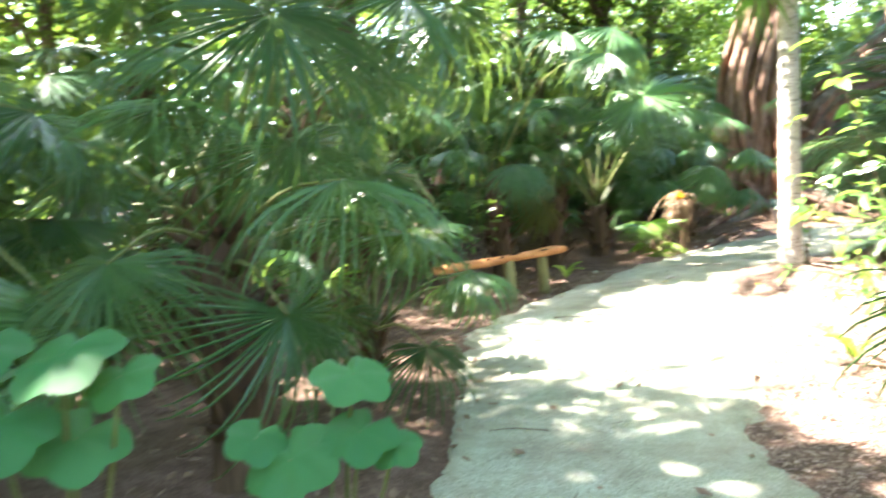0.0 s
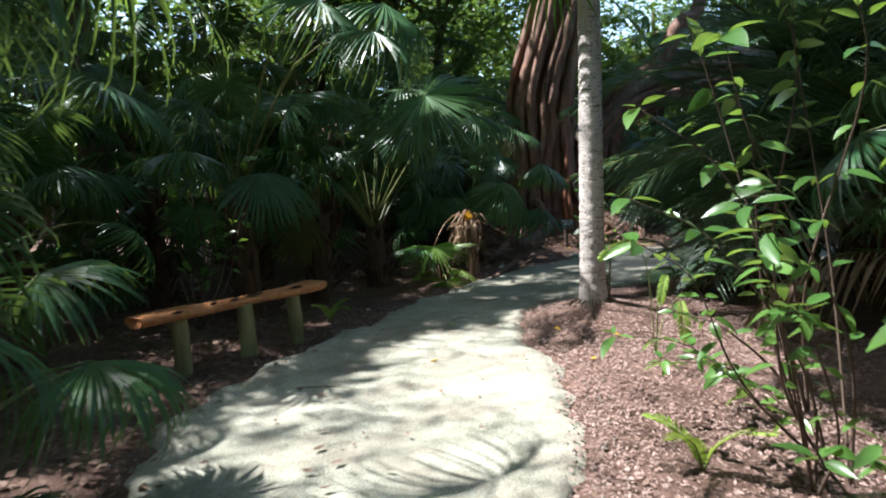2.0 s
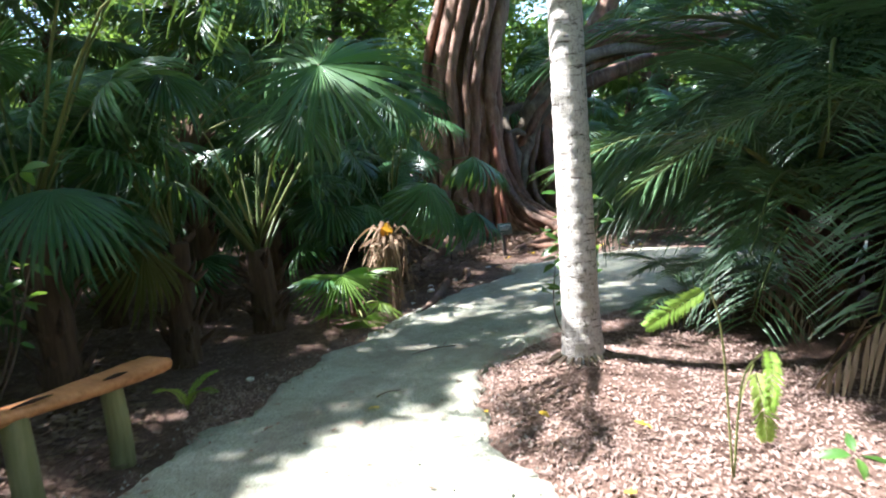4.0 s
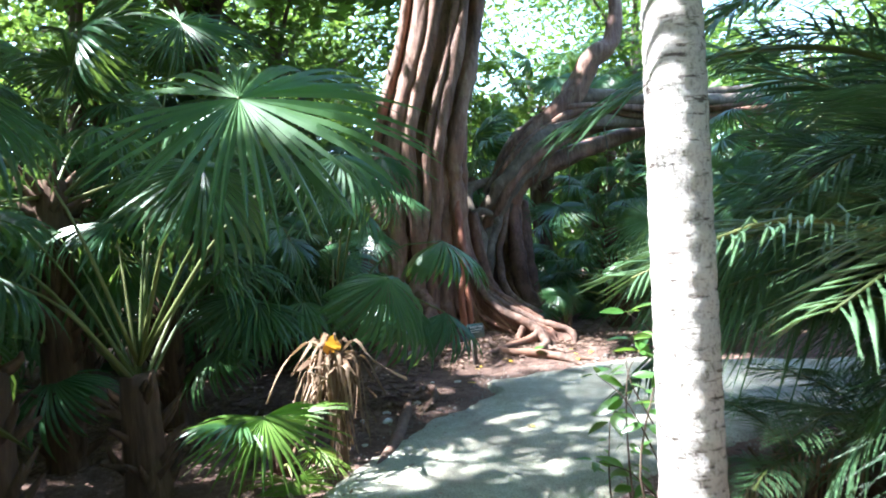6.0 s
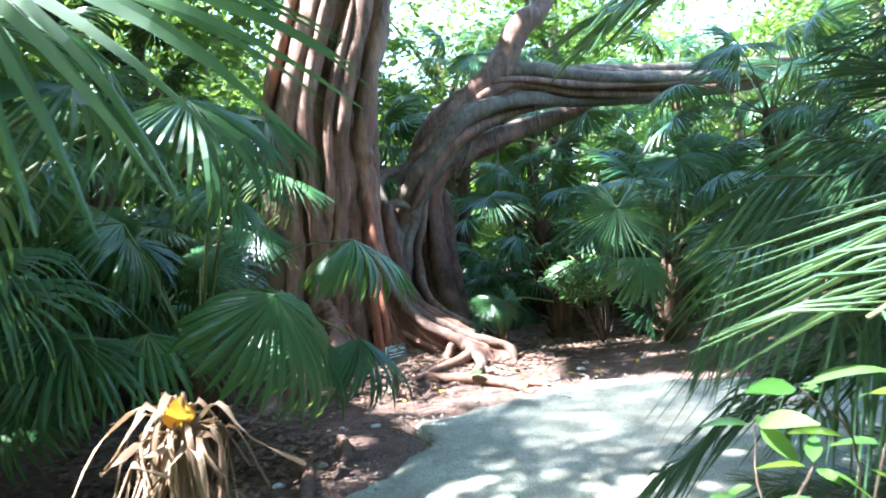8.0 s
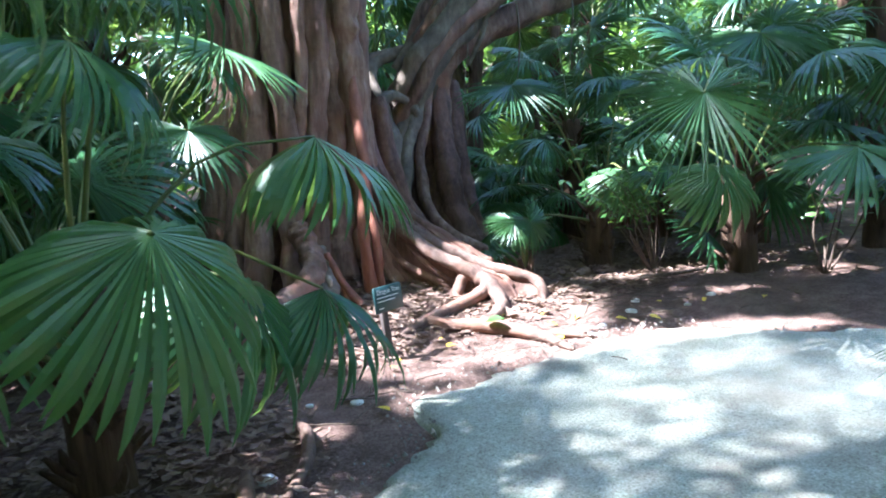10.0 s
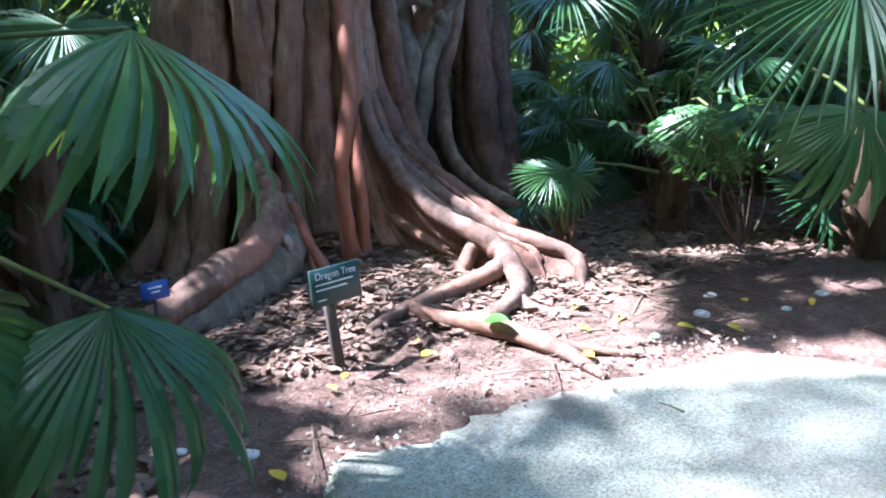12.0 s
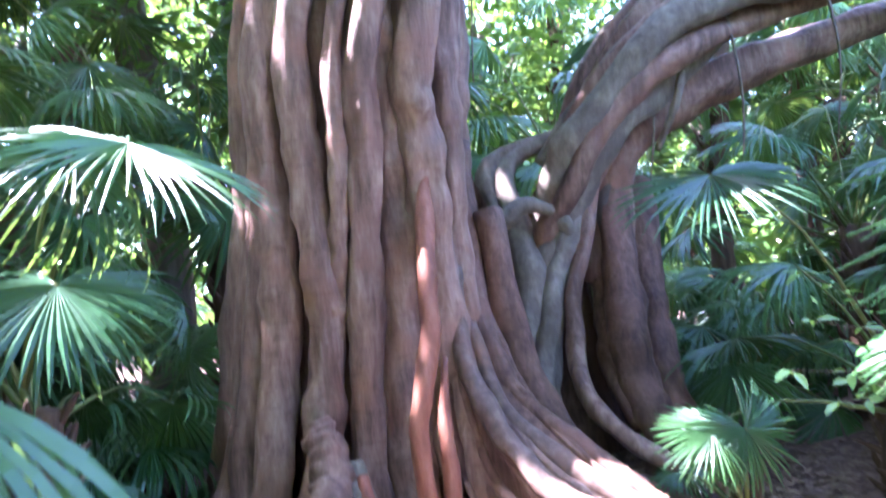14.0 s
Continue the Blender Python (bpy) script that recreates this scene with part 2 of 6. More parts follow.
def spline(pts, n):
    """A smooth line of n points through the control points."""
    p = np.array(pts, float)
    p = np.vstack([2 * p[0] - p[1], p, 2 * p[-1] - p[-2]])
    out = []
    for u in np.linspace(0, len(p) - 3 - 1e-9, n):
        i = int(u)
        t = u - i
        a, b, c, d = p[i:i + 4]
        out.append(0.5 * (2 * b + (c - a) * t + (2 * a - 5 * b + 4 * c - d) * t * t + (3 * b - a - 3 * c + d) * t ** 3))
    return np.array(out)


def tube(geo, pts, radii, n=16, sides=10, rough=0.0, seed=0, tall=1.0, lumps=0.0, cap=True):
    """A round, uneven limb along a smooth line; radii are given at the control points."""
    line = spline(pts, n)
    rad = np.interp(np.linspace(0, 1, n), np.linspace(0, 1, len(radii)), radii)
    verts, faces, side = [], [], None
    for i in range(n):
        d = line[min(i + 1, n - 1)] - line[max(i - 1, 0)]
        d = d / (np.linalg.norm(d) + 1e-9)
        ref = side if side is not None else (np.array((1.0, 0, 0)) if abs(d[0]) < 0.8 else np.array((0, 1.0, 0)))
        side = ref - d * (ref @ d)
        side /= np.linalg.norm(side) + 1e-9
        up = np.cross(d, side)
        for k in range(sides):
            a = 2 * math.pi * k / sides
            r = rad[i]
            if rough:
                r *= 1 + rough * noise.noise(Vector((math.cos(a) * 1.3 + seed * 7.1, math.sin(a) * 1.3 + seed * 3.3, i * 0.35)))
                r *= 1 + rough * 0.55 * noise.noise(Vector((math.cos(a) * 3.4 + seed * 2.3, math.sin(a) * 3.4, i * 0.16)))
            if lumps:
                r *= 1 + lumps * noise.noise(Vector((seed * 1.7, seed * 2.9, i * 0.6)))
            q = side * math.cos(a) * r + up * math.sin(a) * r
            q[2] *= tall
            verts.append(line[i] + q)
    for i in range(n - 1):
        for k in range(sides):
            k2 = (k + 1) % sides
            faces.append((i * sides + k, i * sides + k2, (i + 1) * sides + k2, (i + 1) * sides + k))
    if cap:
        faces += [tuple(range(sides))[::-1], tuple((n - 1) * sides + k for k in range(sides))]
    geo.add(verts, faces)
    return line


def thing(name, x, y, z, label, category, group="", kind=""):
    ob = new(name)
    ob.location = (x, y, z)
    ob.empty_display_size = 0.1
    return tagged(ob, label, category, group, kind)


def part(name, me, parent, label="", m=None):
    ob = new(name, me)
    ob.parent = parent
    if m is not None:
        ob.matrix_local = m
    return tagged(ob, label) if label else ob


def frame_of(pos, out, up=(0, 0, 1), scale=1.0):
    """A pose at pos whose y runs along out and whose z leans to up."""
    y = Vector(out).normalized()
    x = y.cross(Vector(up))
    if x.length < 1e-3:
        x = Vector((1, 0, 0))
    x.normalize()
    z = x.cross(y)
    m = Matrix((x, y, z)).transposed().to_4x4()
    return Matrix.Translation(pos) @ m @ Matrix.Scale(scale, 4)


def height(x, y):
    """The ground's height: nearly flat, with a low mound round the grey palm and swells under the planting."""
    h = 0.15 * math.exp(-((x - 3.68) ** 2 + (y - 7.70) ** 2) / 0.32)
    h += 0.28 * math.exp(-((x - 6.5) ** 2 + (y - 14.6) ** 2) / 1.5)
    h += 0.05 * math.exp(-((x - 3.4) ** 2 + (y - 6.2) ** 2) / 0.8)
    return h


# gaps cut in the added canopy to let the sun down, as ovals on the ground: x, y, half widths, turn
GAPS = [(2.1, 5.8, 0.7, 1.1, -25), (1.3, 6.05, 0.6, 0.16, -15), (1.2, 5.35, 0.5, 0.11, -15), (2.5, 6.75, 0.75, 0.85, 0), (3.0, 6.8, 0.7, 0.8, 0), (3.6, 6.85, 0.75, 0.65, 0), (3.75, 10.30, 0.45, 0.30, -20), (3.30, 10.25, 0.40, 0.30, 0), (4.4, 7.45, 1.2, 0.36, -23),
        (6.62, 12.80, 0.85, 0.52, 10), (7.35, 11.85, 0.85, 0.22, -25), (6.4, 12.05, 0.8, 0.12, 0), (2.6, 4.9, 0.8, 0.9, 0), (3.1, 3.4, 0.65, 1.1, 10), (2.9, 4.3, 0.5, 0.8, 0), (2.45, 4.0, 0.55, 0.95, 0), (3.5, 6.1, 0.6, 0.5, 0),
        (0.2, 6.9, 0.22, 0.16, 0), (0.6, 8.0, 0.22, 0.13, 0), (-0.3, 5.6, 0.25, 0.2, 0), (1.3, 8.75, 0.18, 0.12, 0), (-0.4, 7.2, 0.2, 0.14, 0), (-0.85, 4.95, 0.3, 0.2, 0), (4.25, 8.85, 0.4, 0.22, 0), (-0.35, 5.15, 0.3, 0.2, 0), (-1.05, 6.5, 0.4, 0.25, 0),
        (7.55, 13.45, 0.32, 0.22, 0), (6.5, 13.3, 0.4, 0.22, 0), (6.12, 13.25, 0.42, 0.22, 0), (7.9, 10.95, 0.28, 0.2, 0), (4.6, 7.95, 0.35, 0.3, 0), (8.6, 13.60, 0.85, 0.32, -25), (4.72, 11.4, 0.28, 0.22, 0), (8.8, 13.0, 0.5, 0.16, -25),
        (2.3, 9.75, 0.25, 0.15, 0), (6.3, 13.0, 0.5, 0.24, 0), (2.6, 12.2, 0.4, 0.2, 0), (3.0, 11.4, 0.3, 0.2, 0), (3.9, 11.35, 0.25, 0.15, 20), (2.4, 11.2, 0.3, 0.15, 0)]
# small gaps that dapple the shaded side of the path
dapple = random.Random(63)
GAPS += [(dapple.uniform(0.3, 1.9), dapple.uniform(4.6, 7.5), dapple.uniform(0.08, 0.30), dapple.uniform(0.05, 0.11), dapple.uniform(-35, 5)) for _ in range(34)]
GAPS += [(dapple.uniform(-1.6, 0.3), dapple.uniform(4.4, 8.6), dapple.uniform(0.08, 0.18), dapple.uniform(0.05, 0.10), dapple.uniform(-35, 5)) for _ in range(11)]
GAPS += [(dapple.uniform(1.6, 3.2), dapple.uniform(9.6, 12.4), dapple.uniform(0.10, 0.24), dapple.uniform(0.06, 0.13), dapple.uniform(-35, 5)) for _ in range(14)]
GAPS += [(dapple.uniform(8.6, 11.6), dapple.uniform(11.9, 14.6), dapple.uniform(0.14, 0.32), dapple.uniform(0.08, 0.16), dapple.uniform(-35, 5)) for _ in range(18)]


# places where the canopy is thin and small-leaved, so that the light comes down softly: x, y, half widths, turn
THIN = [(5.0, 10.2, 1.2, 0.7, 20), (0.2, 7.2, 1.0, 1.3, 0), (1.0, 5.2, 0.9, 1.8, -10)]


# the open bend of the path, under an added veil of fine leaves that softens the sun
SUN_VEIL = [(6.85, 10.95, 1.2, 0.8, -25)]


def gap_depth(p, gaps=None):
    """How far into a gap the sun ray through each place runs: under 1 inside."""
    p = np.atleast_2d(p)
    g = p[:, :2] - p[:, 2:3] * np.array([[SUN.x / SUN.z, SUN.y / SUN.z]])
    best = np.full(len(p), 99.0)
    for x, y, a, b, turn in gaps or GAPS:
        c, s = math.cos(radians(turn)), math.sin(radians(turn))
        u, v = (g[:, 0] - x) * c + (g[:, 1] - y) * s, -(g[:, 0] - x) * s + (g[:, 1] - y) * c
        best = np.minimum(best, (u / a) ** 2 + (v / b) ** 2)
    return best, g


# path edges, from behind the start to beyond the turn
PATH_L = [(-0.6, -5), (-0.45, -1), (-0.3, 1.5), (-0.12, 3.4), (0.02, 5.0), (0.18, 6.3), (0.65, 7.3), (1.45, 8.2), (2.2, 9.1), (3.2, 10.12),
          (4.3, 11.12), (5.25, 11.6), (5.68, 12.15), (6.65, 12.1), (7.35, 12.05), (8.05, 11.15), (9.5, 9.9), (12, 8.0), (16, 5.5)]
PATH_R = [(0.9, -5), (1.1, -1.2), (1.2, 1.2), (1.4, 3.0), (1.85, 4.2), (2.4, 5.4), (2.75, 6.5), (2.85, 7.3), (3.2, 8.1), (3.85, 8.7),
          (4.7, 9.1), (5.6, 9.3), (6.2, 9.35), (6.9, 9.2), (7.5, 8.9), (8.2, 8.3), (9.2, 7.2), (11.3, 5.3), (14.5, 3.0)]
EDGE_L, EDGE_R = spline(PATH_L, 150), spline(PATH_R, 150)
MIDDLE, HALF = (EDGE_L + EDGE_R) / 2, np.linalg.norm(EDGE_L - EDGE_R, axis=1) / 2


def off_path(x, y):
    """Metres outside the path's edge; negative on it."""
    d = np.hypot(MIDDLE[:, 0] - x, MIDDLE[:, 1] - y)
    i = int(np.argmin(d - HALF))
    return float((d - HALF)[i])


# ---- setting ----
def build_ground():
    outer = [-260, -140, -80, -45, -26, -16, -11]
    xs = np.array(outer + list(np.arange(-7, 15.01, 0.14)) + [18, 23, 32, 50, 85, 150, 270])
    ys = np.array(outer + list(np.arange(-6, 21.01, 0.14)) + [24, 30, 40, 60, 95, 160, 280])
    verts = []
    for y in ys:
        for x in xs:
            z = height(x, y)
            z += 0.022 * noise.noise(Vector((x * 1.7, y * 1.7, 0))) + 0.012 * noise.noise(Vector((x * 6, y * 6, 3)))
            if abs(x) < 16 and abs(y) < 22:
                z -= 0.035 * max(0.0, min(1.0, 0.5 - off_path(x, y) * 3))
            verts.append((x, y, z))
    nx = len(xs)
    faces = [(j * nx + i, j * nx + i + 1, (j + 1) * nx + i + 1, (j + 1) * nx + i) for j in range(len(ys) - 1) for i in range(nx - 1)]
    me = Geo().add(verts, faces).mesh("ground", M_SOIL)
    tagged(new("ground", me), "dark brown soil and mulch garden ground strewn with dry leaves", "ground", kind="structure")


def build_path():
    n, w = len(EDGE_L) * 3, 24
    verts = []
    el, er = spline(EDGE_L, n), spline(EDGE_R, n)
    for i in range(n):
        for k in range(w + 1):
            t = k / w
            p = el[i] * (1 - t) + er[i] * t
            edge = min(t, 1 - t)
            if edge < 0.12:
                wob = 0.22 * (1 - edge / 0.12) * noise.noise(Vector((p[0] * 2.6, p[1] * 2.6, 9)))
                wob += 0.09 * (1 - edge / 0.12) * noise.noise(Vector((p[0] * 11, p[1] * 11, 4)))
                out = (el[i] - er[i]) / np.linalg.norm(el[i] - er[i]) * (1 if t < 0.5 else -1)
                p = p + out * wob
            z = height(*p) + 0.014 + 0.006 * noise.noise(Vector((p[0] * 1.2, p[1] * 1.2, 5)))
            if k in (0, w):
                z -= 0.06
            verts.append((p[0], p[1], z))
    faces = [(i * (w + 1) + k, i * (w + 1) + k + 1, (i + 1) * (w + 1) + k + 1, (i + 1) * (w + 1) + k) for i in range(n - 1) for k in range(w)]
    me = Geo().add(verts, [f[::-1] for f in faces]).mesh("path", M_PATH)
    tagged(new("path", me), "pale grey-green worn concrete garden path with gritty ragged edges", "path", kind="structure")


build_ground()
build_path()


# ---- palms ----
def blade_mesh(name, mat, seed, nseg=42, span=300, fused=0.45, bend=45, curl=20, fold=0.55, ragged=0.08, fine=True):
    """A fan blade of radius 1: hub at the origin, middle along y, pleated, its segments free past the fused part and bending down."""
    rnd = random.Random(seed)
    st = [0.02, 0.22, 0.45, 0.6, 0.75, 0.88, 1.0] if fine else [0.02, 0.45, 0.75, 1.0]
    g = Geo()
    da = radians(span) / nseg
    for i in range(nseg):
        a = -radians(span) / 2 + da * (i + 0.5) + rnd.uniform(-0.22, 0.22) * da
        l = (0.80 + 0.20 * math.cos(a * 0.62)) * rnd.uniform(1 - ragged, 1 + ragged)
        b = radians(bend) * (rnd.uniform(0.7, 1.3) if rnd.random() < 0.8 else rnd.uniform(0.4, 1.8))
        l *= rnd.uniform(0.72, 0.95) if rnd.random() < 0.12 else 1.0
        th0 = radians(curl) * math.sin(a * 0.5) ** 2 + radians(rnd.uniform(-3, 3))
        twist = rnd.uniform(-0.25, 0.25)
        d, lat = Vector((math.sin(a), math.cos(a), 0)), Vector((math.cos(a), -math.sin(a), 0))
        r = z = prev = 0.0
        rows = []
        for s in st:
            th = th0 + b * (max(0.0, s - 0.3) / 0.7) ** 1.4
            r += (s - prev) * l * math.cos(th)
            z -= (s - prev) * l * math.sin(th)
            prev = s
            wf = math.tan(da / 2) * l
            hw = wf * s * 1.05 if s <= fused + 0.01 else wf * fused * (1 - (s - fused) / (1 - fused)) ** 0.8 * 1.02 + 0.002
            side = lat * hw
            fz = fold * hw
            tw = twist * max(0.0, s - fused)
            c = d * r + Vector((0, 0, z)) + lat * tw * 0.15
            rows += [c - side - Vector((0, 0, fz)), c + Vector((0, 0, fz)), c + side - Vector((0, 0, fz))]
        n = len(st)
        g.add(rows, [f for k in range(n - 1) for f in ((3 * k, 3 * k + 1, 3 * k + 4, 3 * k + 3), (3 * k + 1, 3 * k + 2, 3 * k + 5, 3 * k + 4))])
    return g.mesh(name, mat, False)


FLAT = [blade_mesh("blade_flat", M_FAN, s, 50, 310, 0.56, 34, 14, 0.45) for s in (1, 2)]
DROOP = [blade_mesh("blade_drooping", M_FAN, s, 46, 300, 0.52, 68, 32, 0.4) for s in (3, 4, 5)]
HANG = [blade_mesh("blade_hanging", M_FAN, s, 54, 310, 0.70, 58, 55, 0.28) for s in (6, 7)]
SPLIT = [blade_mesh("blade_split", M_FAN, s, 38, 280, 0.26, 95, 25, 0.6, 0.12) for s in (8, 9)]
YOUNG = [blade_mesh("blade_young", M_FAN_YOUNG, s, 36, 260, 0.4, 30, 15) for s in (10, 11)]
FINE = [blade_mesh("blade_fine", M_FAN, s, 40, 270, 0.16, 100, 25, 0.6, 0.12) for s in (19, 20)]
OLD = [blade_mesh("blade_old", M_FAN_OLD, s, 40, 280, 0.5, 60, 60, 0.5) for s in (12, 13)]
STIFF = [blade_mesh("blade_stiff", M_FAN, s, 62, 325, 0.40, 26, 7, 0.5, 0.06) for s in (17, 18)]
FAR = [blade_mesh("blade_far", M_FAN, s, 26, 300, 0.42, 60, 28, 0.5, 0.1, False) for s in (14, 15, 16)]


def add_leaf(root, crown, mid, hub, out, size, blade, up=(0, 0, 1), thick=0.0085, label=""):
    """One leaf of a palm: a stalk from the crown to the hub, and the blade on it. Places are local to root."""
    g = Geo()
    tube(g, [crown, mid, hub], [thick * 2.0, thick, thick * 0.8], 7, 5)
    stalk = part("leaf_stalk", g.mesh("leaf_stalk", M_STALK), root)
    return part("leaf_blade", blade, stalk, label, frame_of(hub, out, up, size))


def palm_trunk(root, h, r0, r1, mat, seed, boots=True):
    g = Geo()
    rnd = random.Random(seed)
    lean = rnd.uniform(-0.06, 0.06) * h, rnd.uniform(-0.06, 0.06) * h
    tube(g, [(0, 0, -0.12), (0, 0, h * 0.4), (lean[0], lean[1], h)], [r0 * 1.2, r0, r1], max(6, int(h * 7)), 10, 0.25, seed)
    if boots:
        for i in range(int(16 + h * 16)):
            z = rnd.uniform(0.02, 1.0) * h
            a = i * 2.4 + rnd.uniform(-0.3, 0.3)
            d = np.array((math.cos(a), math.sin(a), 0))
            p = d * r1 * 0.8 + np.array((0, 0, z))
            up = rnd.uniform(0.06, 0.16)
            tube(g, [p, p + d * r0 * 0.6 + np.array((0, 0, up * 0.6)), p + d * r0 * rnd.uniform(0.7, 1.5) + np.array((0, 0, up * 1.3))], [0.035, 0.026, 0.008], 4, 4)
    part("trunk", g.mesh("palm_trunk", mat), root, "fibrous brown palm trunk with old leaf bases" if boots else "")
    return np.array((lean[0], lean[1], h))


def fan_palm(x, y, h, n, size, seed, blades, stalk=(0.6, 1.1), lo=-30, hi=75, r=0.10, arc=None, tilt=(15, 50), name="fan_palm",
             label="green fan palm with pleated leaves on long stalks", group="fan palms"):
    rnd = random.Random(seed)
    root = thing(name, x, y, height(x, y), label, "palm", group)
    crown = palm_trunk(root, h, r, r * 0.85, M_BOOT, seed)
    for i in range(n):
        az = i * 2.39996 + rnd.uniform(-0.25, 0.25)
        if arc:
            az = radians(rnd.uniform(*arc))
        el = radians(hi + (lo - hi) * (i + 0.5) / n + rnd.uniform(-8, 8))
        L = rnd.uniform(*stalk)
        d = np.array((math.cos(az) * math.cos(el), math.sin(az) * math.cos(el), math.sin(el)))
        base = crown - np.array((0, 0, 0.05 + 0.2 * h * rnd.random() * i / n))
        hub = base + d * L - np.array((0, 0, 0.16 * L * math.cos(el)))
        mid = base + d * L * 0.55 + np.array((0, 0, 0.03))
        far = np.array((x, y, height(x, y))) + hub + d * size * 0.4
        if far[2] > 0.5 and min(gap_depth(far)[0][0], gap_depth(far, SUN_VEIL)[0][0]) < 1.5:
            continue
        t = Vector(hub - mid).normalized()
        drop = radians(rnd.uniform(*tilt))
        flat = Vector((math.cos(az), math.sin(az), 0))
        e2 = math.asin(max(-1, min(1, t.z))) - drop
        out = flat * math.cos(e2) + Vector((0, 0, math.sin(e2)))
        out = Matrix.Rotation(rnd.uniform(-0.3, 0.3), 3, "Z") @ out
        add_leaf(root, base, mid, hub, out, size * rnd.uniform(0.8, 1.12), rnd.choice(blades))
    return root


def hero(root, hub, out, size, blade, crown=None, up=(0, 0, 1), sag=0.12, label=""):
    """A leaf whose hub lies at a known place of the world."""
    o = np.array(root.location)
    h = np.array(hub) - o
    c = np.array(crown) - o if crown is not None else np.array((0, 0, 0.5))
    mid = (h + c) / 2 + np.array((0, 0, sag))
    add_leaf(root, c, mid, h, out, size, blade, up, label=label)


# pinnate fronds
def frond_meshes(seed, n=52, arch=0.75, leaf=0.32, narrow=0.0065, droop=0.24, mat=M_PINNATE):
    """A feather frond of length 1 along y: its rib and its two ranks of leaflets."""
    rnd = random.Random(seed)
    pts = [(0, 0, 0), (0, 0.35, 0.10), (0, 0.7, 0.08 - 0.1 * arch), (0, 0.97, -0.32 * arch)]
    rib = Geo()
    line = tube(rib, pts, [0.014, 0.009, 0.006, 0.002], 16, 5)
    dense = spline(pts, n + 4)
    g = Geo()
    for i in range(3, n + 3):
        s = i / (n + 3)
        p = Vector(dense[i])
        t = Vector(dense[i] - dense[i - 1]).normalized()
        for side in (-1, 1):
            l = leaf * (math.sin(math.pi * (0.12 + 0.82 * s)) ** 0.6) * rnd.uniform(0.9, 1.1)
            d = (Vector((side, 0, 0)) * 0.8 + t * 0.65 + Vector((rnd.uniform(-0.12, 0.12), rnd.uniform(-0.12, 0.12), 0.25 - droop * rnd.uniform(0.3, 1.9)))).normalized()
            w = d.cross(Vector((0, 0, 1))).normalized() * narrow
            q1, q2 = p + d * l * 0.5, p + d * l - Vector((0, 0, droop * l * rnd.uniform(0.4, 0.9)))
            k = Vector((0, 0, 0.004))
            g.add([p - w * 0.4, p + w * 0.4, q1 - w, q1 + w, q1 + k, q2], [(0, 1, 4), (0, 4, 2), (1, 3, 4), (2, 4, 5), (4, 3, 5)])
    return rib.mesh("rib", M_STALK), g.mesh("feather_blade", mat, False)


FRONDS = [frond_meshes(s, 60, 0.75, 0.34, 0.0042) for s in (21, 22, 23)]
FRONDS_WEEP = [frond_meshes(s, 58, 0.45, 0.36, 0.0040, 0.85) for s in (26, 27)]
FRONDS_DRY = [frond_meshes(s, 26, 1.2, 0.30, 0.010, 0.9, M_DRY) for s in (24, 25)]


def feather_frond(root, base, out, length, pair, up=(0, 0, 1)):
    m = frame_of(base, out, up, length)
    rib = part("frond", pair[0], root, "", m)
    ob = part("feather_blade", pair[1], rib)
    return ob


def feather_palm(x, y, h, n, length, seed, label, lo=-5, hi=70, dry=0, name="feather_palm"):
    rnd = random.Random(seed)
    root = thing(name, x, y, height(x, y), label, "palm", "feather palms")
    crown = palm_trunk(root, h, 0.13, 0.11, M_BOOT, seed)
    for i in range(n):
        az, el = i * 2.39996 + rnd.uniform(-0.2, 0.2), radians(hi + (lo - hi) * (i + 0.5) / n)
        d = (math.cos(az) * math.cos(el), math.sin(az) * math.cos(el), math.sin(el))
        feather_frond(root, crown, d, length * rnd.uniform(0.85, 1.1), rnd.choice(FRONDS_DRY if i >= n - dry else FRONDS))
    return root


# ---- broad-leaved plants ----
def oval_mesh(name, mat, width=0.42, fold=0.25, bend=0.3, n=5):
    """A pointed leaf of length 1 along y, folded at the midrib and arched."""
    v, f = [], []
    for i in range(n + 1):
        s = i / n
        w = width * 0.5 * math.sin(math.pi * min(1, s ** 0.8)) ** 0.85 + 0.004
        z = -bend * s * s
        v += [(-w, s, z + fold * w), (0, s, z), (w, s, z + fold * w)]
    for i in range(n):
        f += [(3 * i, 3 * i + 1, 3 * i + 4, 3 * i + 3), (3 * i + 1, 3 * i + 2, 3 * i + 5, 3 * i + 4)]
    return Geo().add(v, f).mesh(name, mat)


OVALS = [oval_mesh("oval_leaf", M_SHRUB, 0.40, 0.3, 0.25), oval_mesh("oval_leaf", M_SHRUB, 0.46, 0.15, 0.4), oval_mesh("oval_leaf", M_SHRUB, 0.36, 0.4, 0.1)]


